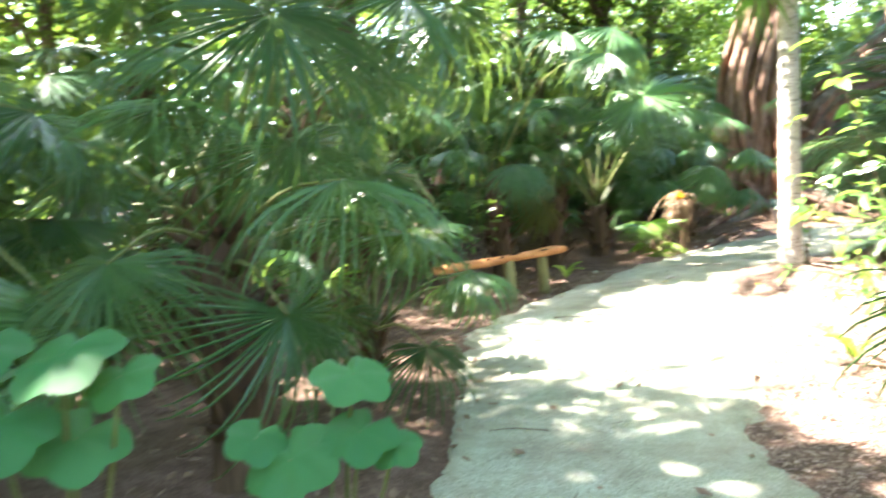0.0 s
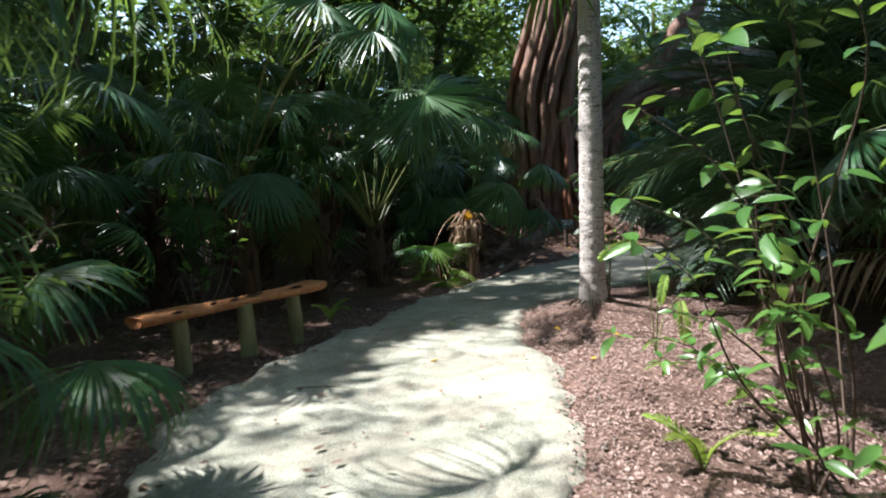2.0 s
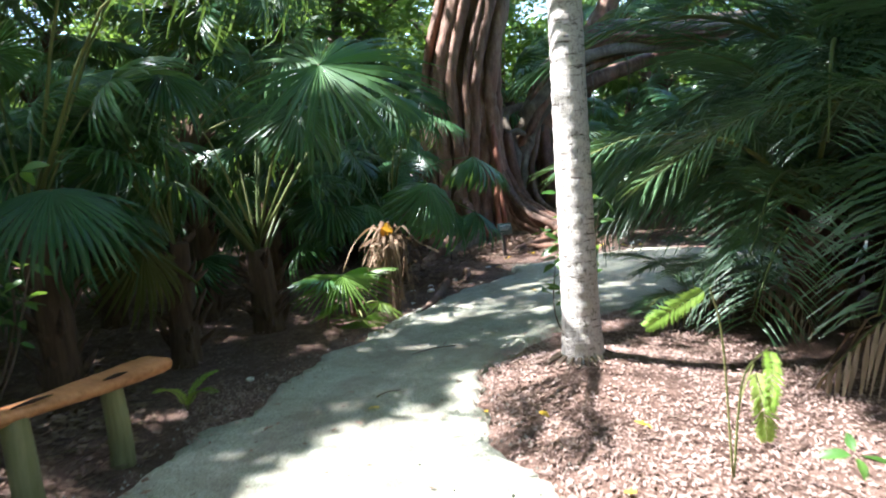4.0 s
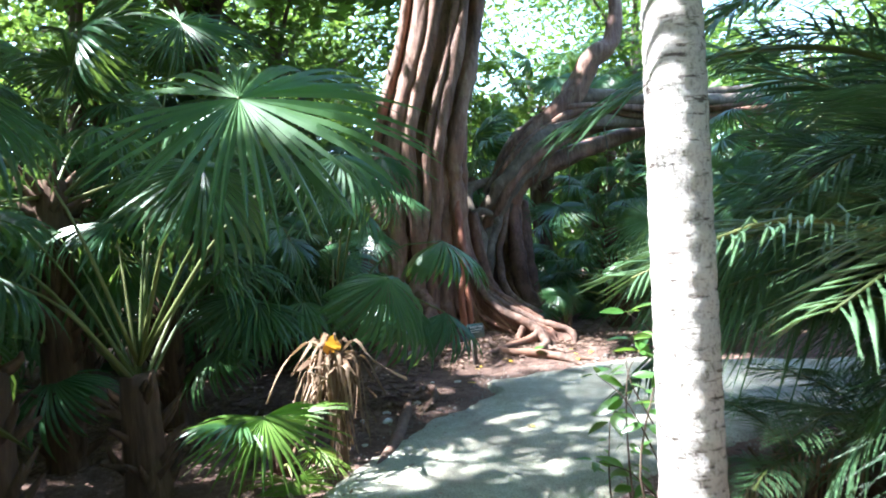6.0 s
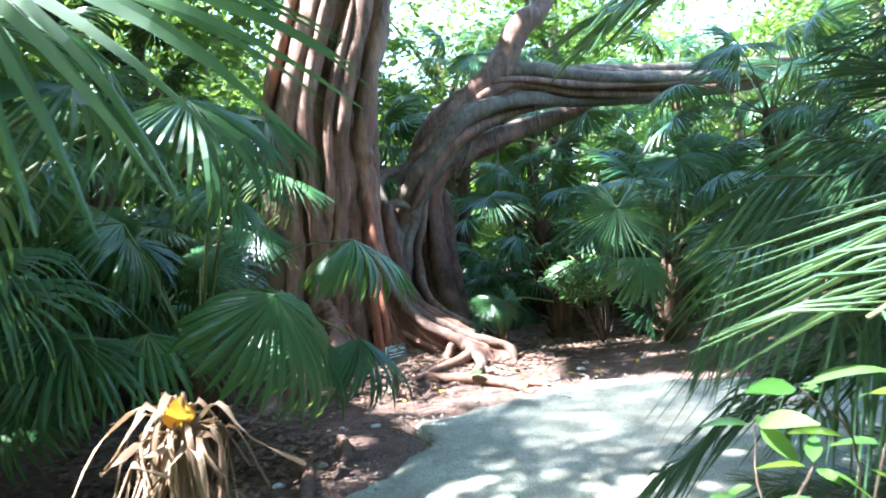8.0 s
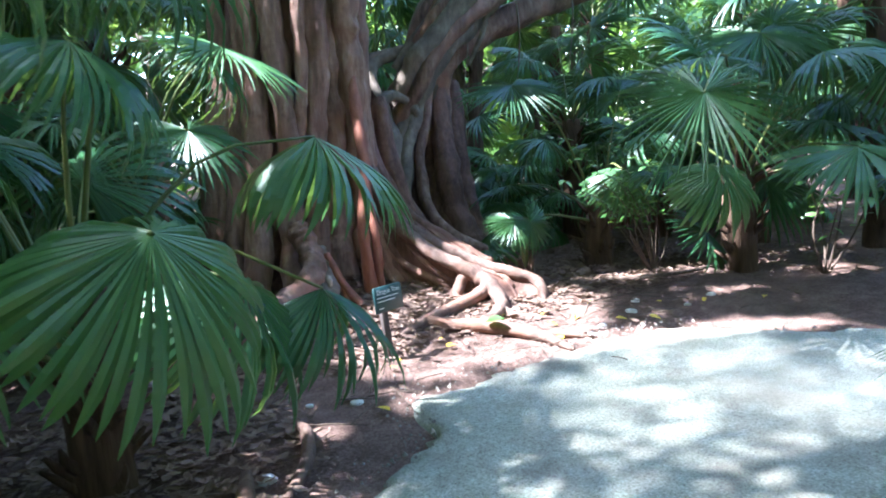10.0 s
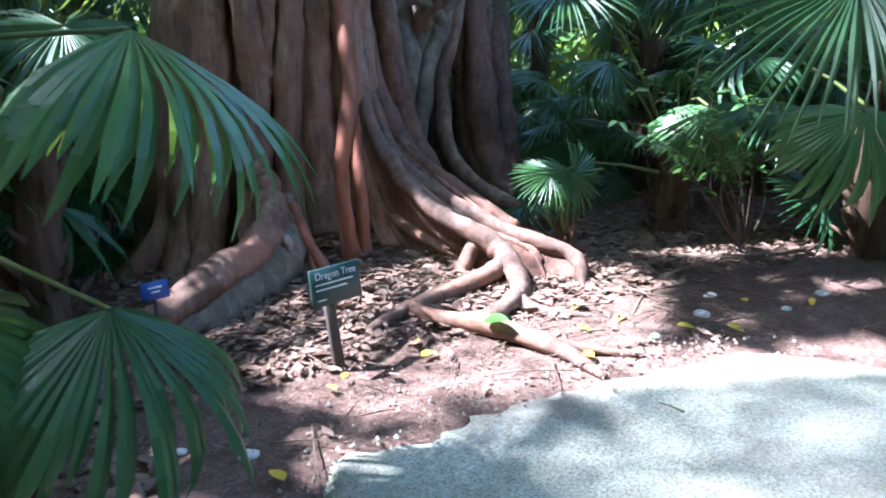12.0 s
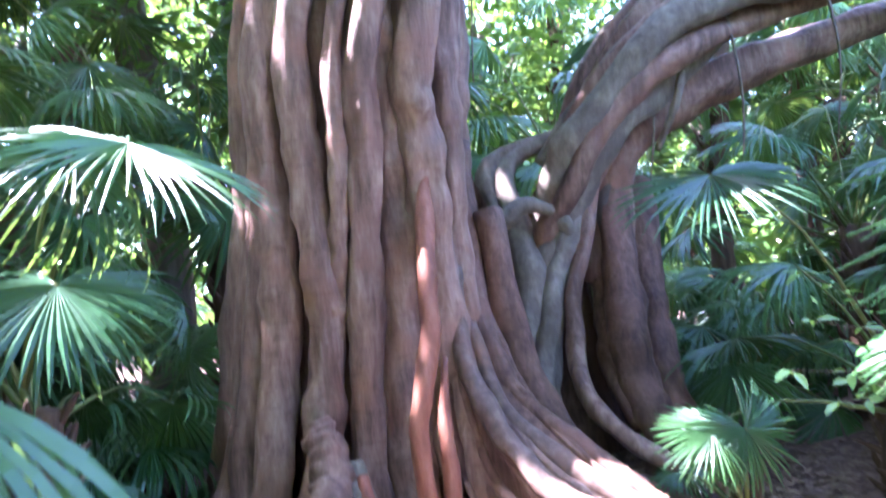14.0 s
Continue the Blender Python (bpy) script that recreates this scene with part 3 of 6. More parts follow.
def shrub(x, y, tips, leaf, per, seed, label, stems=None, name="broadleaf_shrub", bare=0.35, group="shrubs", thick=0.012, nf=0):
    """A loose shrub: stems from the ground to each tip (places of the world), with whorls of leaves on the outer part."""
    rnd = random.Random(seed)
    z0 = height(x, y)
    root = thing(name, x, y, z0, label, "shrub", group)
    forks = [np.array((rnd.uniform(-0.15, 0.15), rnd.uniform(-0.15, 0.15), -0.05)) for _ in range(nf or max(2, len(tips) // 3))]
    for ti, tip in enumerate(tips):
        e = np.array(tip) - np.array((x, y, z0))
        b = forks[ti % len(forks)]
        m1 = b + (e - b) * np.array((0.30, 0.30, 0.42)) + np.array((rnd.uniform(-0.14, 0.14), rnd.uniform(-0.14, 0.14), 0))
        m2 = b + (e - b) * np.array((0.66, 0.66, 0.80)) + np.array((rnd.uniform(-0.08, 0.08), rnd.uniform(-0.08, 0.08), 0.06))
        g = Geo()
        line = tube(g, [b, m1, m2, e], [thick, thick * 0.7, thick * 0.4, thick * 0.2], 16, 5)
        branch = part("branch", g.mesh("branch", M_TWIG), root)
        for k in range(per):
            s = bare + (1 - bare) * (k + 1) / per if k < per - 4 else 1.0
            i = min(15, int(s * 15))
            p = line[i]
            az = k * 2.4 + rnd.uniform(-0.4, 0.4)
            el = rnd.uniform(-0.55, 0.55)
            d = (math.cos(az) * math.cos(el), math.sin(az) * math.cos(el), math.sin(el))
            q = p + np.array(d) * 0.012
            part("leaf", rnd.choice(OVALS), branch, "", frame_of(q, d, (rnd.uniform(-0.8, 0.8), rnd.uniform(-0.9, 0.5), 1), leaf * rnd.uniform(0.5, 1.3)))
    return root


def leaf_cloud(centres, sizes, rnd_np, flat=0.5):
    """Many small pointed leaves, one diamond each, at the given places."""
    n = len(centres)
    d = rnd_np.normal(size=(n, 3))
    d[:, 2] *= flat
    d /= np.linalg.norm(d, axis=1)[:, None]
    r = rnd_np.normal(size=(n, 3))
    w = np.cross(d, r)
    w /= np.linalg.norm(w, axis=1)[:, None] + 1e-9
    s = sizes[:, None]
    v = np.stack([centres - d * s, centres + w * s * 0.42, centres + d * s, centres - w * s * 0.42], 1).reshape(-1, 3)
    f = np.arange(4 * n).reshape(-1, 4)
    return v.tolist(), f.tolist()


def cloud_mesh(name, mat, centres, sizes, rnd_np):
    v, f = leaf_cloud(centres, sizes, rnd_np)
    me = bpy.data.meshes.new(name)
    me.from_pydata(v, [], f)
    me.materials.append(mat)
    return me


def tree(x, y, h, spread, seed, leaves, label, clumps=26, size=0.09, r=0.16, low=0.4):
    """A broad-leaved tree: tapered trunk, forking limbs and a loose crown of leaf clumps."""
    rnd, rn = random.Random(seed), np.random.default_rng(seed)
    root = thing("broadleaf_tree", x, y, height(x, y), label, "tree", "background trees")
    g = Geo()
    top = np.array((rnd.uniform(-0.5, 0.5), rnd.uniform(-0.5, 0.5), h * 0.8))
    line = tube(g, [(0, 0, -0.2), top * 0.35 + np.array((rnd.uniform(-0.2, 0.2), 0.1, 0)), top * 0.7, top], [r * 1.3, r, r * 0.7, r * 0.25], 18, 9, 0.2, seed)
    part("trunk", g.mesh("tree_trunk", M_TREE), root)
    centres = []
    for i in range(9):
        p = line[6 + i]
        a = i * 2.4 + rnd.uniform(-0.4, 0.4)
        e = p + np.array((math.cos(a) * spread * rnd.uniform(0.6, 1), math.sin(a) * spread * rnd.uniform(0.6, 1), h * rnd.uniform(0.05, 0.25)))
        lg = Geo()
        tube(lg, [p, (p + e) / 2 + np.array((0, 0, 0.2)), e], [r * 0.45, r * 0.25, r * 0.06], 9, 6, 0.15, seed + i)
        part("limb", lg.mesh("tree_limb", M_TREE), root)
        centres += [e, (p + e) / 2]
    while len(centres) < clumps:
        a, q = rnd.uniform(0, 6.28), rnd.uniform(0.2, 1) * spread
        centres.append(np.array((math.cos(a) * q, math.sin(a) * q, h * rnd.uniform(low, 1.05))))
    c = np.array(centres)
    pick = rn.integers(0, len(c), leaves)
    pos = c[pick] + rn.normal(size=(leaves, 3)) * np.array((0.42, 0.42, 0.30)) * spread * 0.42
    part("crown", cloud_mesh("tree_crown", M_CANOPY, pos, rn.uniform(0.6, 1.3, leaves) * size, rn), root)
    return root


# ---- strangler fig ----
FIG = (6.3, 14.4)
fig = thing("strangler_fig_tree", FIG[0], FIG[1], 0.0, "huge brown strangler fig with fused root columns and spreading surface roots", "tree")


def fig_limb(name, pts, radii, mat=M_FIG, n=26, sides=12, seed=1, tall=1.0, rough=0.28, label="", lumps=0.12):
    g = Geo()
    tube(g, [(p[0] - FIG[0], p[1] - FIG[1], p[2]) for p in pts], radii, n, sides, rough, seed, tall, lumps)
    return part(name, g.mesh(name, mat), fig, label)


def build_fig():
    core = [(6.12, 14.85, -0.2), (6.15, 14.80, 1.0), (6.27, 14.75, 2.4), (6.74, 14.75, 4.4), (7.15, 14.9, 7.0), (7.4, 15.0, 10.0)]
    fig_limb("trunk", core, [0.56, 0.38, 0.34, 0.38, 0.36, 0.28], M_FIG, 44, 26, 2, 1.0, 0.35)
    axis = spline(core, 60)
    # columns all round the trunk, flaring into roots at the foot
    rnd = random.Random(5)
    for i in range(22):
        a = radians(-60 + i * 280 / 21) + math.pi * 0.06
        if -2.55 < math.atan2(math.sin(a), math.cos(a)) < -0.35:
            continue
        pts, rr = [], rnd.uniform(0.09, 0.17)
        a += rnd.uniform(-0.08, 0.08)
        foot = rnd.uniform(0.85, 1.4)
        for k, (z, q) in enumerate(((-0.1, foot), (0.18, foot * 0.72), (0.6, 0.62), (1.5, 0.49), (2.8, 0.43), (4.5, 0.39), (7.0, 0.33))):
            c = axis[int(np.argmin(abs(axis[:, 2] - max(z, 0.0))))]
            w = a + 0.10 * math.sin(k * 1.7 + i)
            pts.append((c[0] + math.cos(w) * q, c[1] + math.sin(w) * q, z))
        fig_limb("root_column", pts, [rr * 0.6, rr * 0.9, rr, rr * 0.95, rr, rr * 0.9, rr * 0.7], M_FIG, 30, 10, 10 + i, 1.0, 0.3, "", 0.2)
    # columns on the face towards the path
    front = [
        ([(5.42, 14.45, -0.1), (5.51, 14.58, 0.46), (5.66, 14.68, 1.44), (5.67, 14.72, 2.04), (5.76, 14.68, 2.94), (6.22, 14.55, 4.4), (6.6, 14.6, 7)], 0.10, M_FIG),
        ([(5.55, 14.18, -0.1), (5.66, 14.36, 0.45), (5.79, 14.42, 1.29), (5.80, 14.45, 1.99), (5.86, 14.42, 2.83), (6.35, 14.35, 4.4), (6.72, 14.5, 7)], 0.115, M_FIG),
        ([(5.86, 14.05, 0.0), (5.88, 14.22, 0.45), (5.98, 14.28, 1.0), (5.99, 14.27, 1.4), (5.97, 14.30, 1.95), (6.0, 14.33, 2.79), (6.52, 14.25, 4.4), (6.9, 14.4, 7)], 0.125, M_FIG),
        ([(6.03, 14.28, 1.15), (6.07, 14.24, 1.45), (6.12, 14.18, 1.92), (6.19, 14.2, 2.73), (6.70, 14.18, 4.4), (7.05, 14.4, 7)], 0.085, M_FIG),
        ([(6.10, 14.05, 0.0), (6.12, 14.22, 0.41), (6.17, 14.25, 1.11), (6.24, 14.2, 1.91), (6.33, 14.18, 2.71), (6.86, 14.2, 4.4), (7.2, 14.45, 7)], 0.105, M_FIG),
        ([(6.62, 14.24, 0.4), (6.58, 14.26, 1.2), (6.54, 14.20, 2.01), (6.58, 14.18, 2.69), (7.06, 14.2, 4.4), (7.4, 14.5, 7)], 0.155, M_FIG),
        ([(6.75, 14.35, 0.2), (6.73, 14.38, 1.0), (6.72, 14.35, 2.0), (6.80, 14.4, 2.9), (7.2, 14.45, 4.4), (7.5, 14.7, 7)], 0.13, M_FIG),
        ([(6.30, 14.30, 0.1), (6.36, 14.33, 0.9), (6.40, 14.32, 2.0), (6.47, 14.32, 3.0), (6.85, 14.32, 4.6)], 0.12, M_FIG),
    ]
    for i, (pts, r, mat) in enumerate(front):
        r *= (0.7, 1.0, 0.8, 0.65, 0.95, 0.8, 0.7, 1.15)[i]
        pts = [(p[0] + (rnd.uniform(-0.03, 0.03) if p[2] > 3.5 else 0), p[1] + (rnd.uniform(0.08, 0.18) if p[2] > 3.5 else 0.05), p[2]) for p in pts]
        fig_limb("root_column", pts, [r * 1.15] + [r * 0.92] * (len(pts) - 2) + [r * 0.8], mat, 56, 16, 40 + i, 1.0, 0.34, "", 0.22)
    # the red root that stands off the trunk, and its twin at the foot
    fig_limb("aerial_root", [(6.54, 14.24, 1.92), (6.48, 14.10, 1.58), (6.44, 13.99, 1.30), (6.42, 13.93, 1.13), (6.34, 13.86, 0.88), (6.30, 13.84, 0.67), (6.31, 13.83, 0.40), (6.33, 13.84, 0.19), (6.33, 13.83, 0.08)],
             [0.03, 0.048, 0.045, 0.046, 0.047, 0.042, 0.046, 0.058, 0.05], M_FIG_RED, 48, 12, 60, 1.0, 0.22, "reddish smooth-barked aerial root", 0.12)
    fig_limb("aerial_root", [(6.49, 14.01, 1.00), (6.44, 13.92, 0.71), (6.43, 13.88, 0.49), (6.42, 13.87, 0.22), (6.41, 13.87, 0.11)], [0.012, 0.035, 0.04, 0.045, 0.04], M_FIG_RED, 26, 10, 61)
    # buttress that sweeps towards the path: body dark with painted shade, ridges over it
    pink = [(6.74, 14.58, 1.95), (6.69, 14.46, 1.59), (6.63, 14.35, 1.21), (6.62, 14.25, 0.95), (6.60, 14.15, 0.67), (6.60, 14.03, 0.39), (6.64, 13.89, 0.19), (6.64, 13.81, 0.09)]
    dred = [(6.89, 14.81, 2.12), (6.84, 14.62, 1.60), (6.80, 14.49, 1.29), (6.80, 14.35, 1.03), (6.86, 14.17, 0.77), (6.94, 14.02, 0.64), (7.07, 13.85, 0.51), (7.18, 13.67, 0.38), (7.28, 13.53, 0.29)]
    main = [(6.68, 14.35, 1.40), (6.62, 14.17, 1.00), (6.65, 13.98, 0.74), (6.71, 13.81, 0.57), (6.80, 13.62, 0.43), (6.93, 13.45, 0.33), (7.02, 13.34, 0.24), (7.02, 13.20, 0.17), (6.97, 13.05, 0.10), (6.88, 12.96, 0.07)]
    east = [(6.71, 14.31, 1.11), (6.76, 14.07, 0.70), (6.93, 13.81, 0.49), (7.07, 13.61, 0.37), (7.19, 13.46, 0.29), (7.32, 13.32, 0.23), (7.42, 13.20, 0.18), (7.43, 13.12, 0.12), (7.36, 13.02, 0.02)]
    fig_limb("buttress_root", pink, [0.05, 0.05, 0.046, 0.05, 0.055, 0.06, 0.05, 0.03], M_FIG, 44, 12, 62, 1.0, 0.25, "", 0.15)
    fig_limb("buttress_root", dred, [0.07, 0.068, 0.062, 0.06, 0.055, 0.05, 0.05, 0.05, 0.04], M_BUTT_SHADED, 50, 12, 63, 1.0, 0.25, "", 0.15)
    fig_limb("buttress_root", main, [0.03, 0.05, 0.055, 0.05, 0.052, 0.058, 0.064, 0.06, 0.055, 0.05], M_ROOT, 60, 12, 64, 1.0, 0.25, "", 0.18)
    fig_limb("buttress_root", east, [0.03, 0.05, 0.05, 0.045, 0.05, 0.048, 0.045, 0.042, 0.03], M_ROOT, 50, 12, 65, 1.0, 0.25, "", 0.15)

    def along(line, n=9):
        return spline(line, n)
    low = along([(6.50, 14.20, 0.95), (6.50, 14.08, 0.55), (6.56, 13.96, 0.28), (6.66, 13.82, 0.12), (6.80, 13.66, 0.04), (6.94, 13.48, -0.02), (7.02, 13.32, -0.05)])
    m, e, d, p = along(main[:8]), along(east), along(dred), along(pink)
    far = along([(6.95, 14.55, 1.7), (6.97, 14.42, 1.0), (7.06, 14.22, 0.55), (7.25, 13.98, 0.30), (7.5, 13.75, 0.18), (7.75, 13.55, 0.08), (7.95, 13.40, -0.02)])
    # strips of bark between neighbouring ridges, their shade put into the dark colour
    rk = random.Random(14)
    pairs = ((p, m, 5), (m, low, 6), (m, e, 4), (e, d, 4), (d, far, 6))
    for a, b, count in pairs:
        g, rows, steps = Geo(), [], 40
        aa, bb = spline(a, steps), spline(b, steps)
        for k in range(13):
            t = k / 12
            sag = 0.055 * math.sin(math.pi * t)
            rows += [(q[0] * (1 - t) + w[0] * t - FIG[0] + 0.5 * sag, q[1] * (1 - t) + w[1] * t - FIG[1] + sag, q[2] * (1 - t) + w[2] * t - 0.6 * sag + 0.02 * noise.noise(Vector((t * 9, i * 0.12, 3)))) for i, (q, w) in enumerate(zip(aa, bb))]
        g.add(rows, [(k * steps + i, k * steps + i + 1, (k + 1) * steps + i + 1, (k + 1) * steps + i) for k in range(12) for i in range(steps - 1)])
        part("buttress_web", g.mesh("buttress_web", M_BUTT_SHADED), fig)
        for s in range(count):
            t, lo, hi = (s + rk.uniform(0.3, 0.9)) / count, rk.randint(0, 2), rk.randint(7, 9)
            line, r = [], rk.uniform(0.014, 0.034)
            for k in range(lo, hi):
                u = min(1.0, max(0.0, t + 0.12 * math.sin(k * 0.9 + s * 2.3)))
                sag = 0.05 * math.sin(math.pi * u)
                q = a[k] * (1 - u) + b[k] * u
                line.append((q[0] + 0.5 * sag, q[1] + sag, q[2] - 0.6 * sag))
            fig_limb("root_ridge", line, [r * 0.4] + [r] * (len(line) - 2) + [r * 0.5], (M_BUTT_SHADED, M_FIG)[s % 2], 34, 8, 300 + s, 1.0, 0.3, "", 0.25)
    fig_limb("buttress_root", far.tolist(), [0.08, 0.09, 0.09, 0.085, 0.08, 0.07, 0.06, 0.05, 0.03], M_BUTT_SHADED, 36, 12, 66, 1.0, 0.25)
    # roots over the ground
    ground = [
        ([(6.88, 12.96, 0.07), (6.70, 12.84, 0.055), (6.53, 12.76, 0.05)], [0.05, 0.045, 0.04]),
        ([(6.88, 12.98, 0.06), (6.92, 12.80, 0.02), (7.02, 12.72, 0.012), (7.17, 12.64, -0.02)], [0.045, 0.036, 0.026, 0.012]),
        ([(7.06, 13.28, 0.20), (6.92, 13.24, 0.13), (6.72, 13.20, 0.10), (6.40, 13.12, 0.08), (6.16, 13.05, 0.05), (5.98, 12.97, 0.0)], [0.06, 0.055, 0.05, 0.042, 0.03, 0.012]),
        ([(6.34, 13.10, 0.07), (6.40, 12.92, 0.06), (6.51, 12.77, 0.06), (6.61, 12.55, 0.05), (6.69, 12.33, 0.03), (6.74, 12.10, -0.03)], [0.04, 0.045, 0.05, 0.048, 0.042, 0.02]),
        ([(6.66, 12.45, 0.03), (6.82, 12.30, 0.01), (7.0, 12.18, -0.02)], [0.03, 0.022, 0.01]),
        ([(6.12, 13.06, 0.03), (6.02, 13.04, 0.015), (5.92, 13.0, -0.02)], [0.02, 0.015, 0.008]),
        ([(6.14, 13.05, 0.035), (6.06, 12.94, 0.01), (6.01, 12.88, -0.02)], [0.02, 0.014, 0.008]),
        ([(6.50, 13.82, 0.0), (6.60, 13.80, 0.12), (6.68, 13.70, 0.14), (6.71, 13.62, 0.06), (6.71, 13.58, -0.03)], [0.035, 0.045, 0.05, 0.045, 0.03]),
        ([(6.10, 13.78, 0.0), (6.35, 13.60, 0.035), (6.62, 13.46, 0.04), (6.82, 13.44, 0.10), (6.93, 13.46, 0.24)], [0.02, 0.028, 0.032, 0.038, 0.05]),
        ([(6.83, 13.46, 0.14), (6.80, 13.36, 0.06), (6.78, 13.30, -0.02)], [0.035, 0.028, 0.02]),
        ([(6.56, 13.02, 0.09), (6.57, 12.98, 0.03), (6.575, 12.96, -0.03)], [0.018, 0.016, 0.012]),
        ([(7.40, 13.22, 0.13), (7.5, 13.18, 0.06), (7.62, 13.1, -0.02)], [0.03, 0.02, 0.01]),
        ([(6.05, 14.0, 0.5), (6.08, 13.84, 0.30), (6.13, 13.68, 0.14), (6.17, 13.55, -0.02)], [0.03, 0.035, 0.035, 0.03]),
        ([(6.08, 13.84, 0.28), (6.06, 13.70, 0.12), (6.05, 13.60, -0.02)], [0.025, 0.022, 0.02]),
    ]
    for i, (pts, r) in enumerate(ground):
        pts, r = [(q[0], q[1], q[2] + 0.02) for q in pts], [q * (0.98 if i < 5 else 1.0) for q in r]
        fig_limb("surface_root", pts, r, M_FIG_RED if i in (12, 13) else M_ROOT, 26, 10, 90 + i, 1.0, 0.18)
    # the great knee root
    fig_limb("knee_root", [(5.88, 14.12, 0.78), (5.90, 14.10, 0.70), (5.92, 14.02, 0.57), (5.89, 13.90, 0.45), (5.76, 13.76, 0.36), (5.50, 13.58, 0.29), (5.23, 13.44, 0.19), (4.98, 13.34, 0.06), (4.7, 13.2, -0.08)],
             [0.05, 0.085, 0.088, 0.092, 0.085, 0.08, 0.075, 0.062, 0.045], M_FIG, 64, 16, 110, 1.1, 0.34, "thick brown knee-shaped root with a pale scar", 0.2)
    fig_limb("root_flank", [(6.02, 14.1, 0.55), (6.02, 13.98, 0.36), (5.93, 13.84, 0.24), (5.74, 13.72, 0.17), (5.49, 13.58, 0.11), (5.25, 13.46, 0.04), (5.05, 13.38, -0.04)],
             [0.06, 0.09, 0.105, 0.10, 0.095, 0.08, 0.06], M_FIG_GREY, 54, 14, 111, 1.35, 0.3, "grey bark wall below the knee root", 0.2)
    fig_limb("root_flank", [(6.06, 14.02, 0.40), (6.08, 13.86, 0.20), (5.98, 13.72, 0.06), (5.84, 13.6, -0.04)], [0.04, 0.06, 0.07, 0.05], M_FIG_GREY, 26, 12, 112, 1.2, 0.3)
    fig_limb("scar", [(5.928, 13.765, 0.405), (5.932, 13.745, 0.365), (5.938, 13.74, 0.325)], [0.014, 0.026, 0.014], M_SCAR, 12, 10, 113, 1.0, 0.3, "pale healed scar")
    # second trunk: tangle of roots that carries the leaning limbs
    # the core takes the darker bark, with shade in its colour
    fig_limb("trunk", [(7.75, 15.35, -0.2), (7.72, 15.35, 0.8), (7.70, 15.32, 1.6), (7.95, 15.25, 2.2), (8.45, 15.1, 2.75)], [0.34, 0.15, 0.10, 0.14, 0.16], M_BUTT_SHADED, 30, 18, 120, 1.0, 0.35)
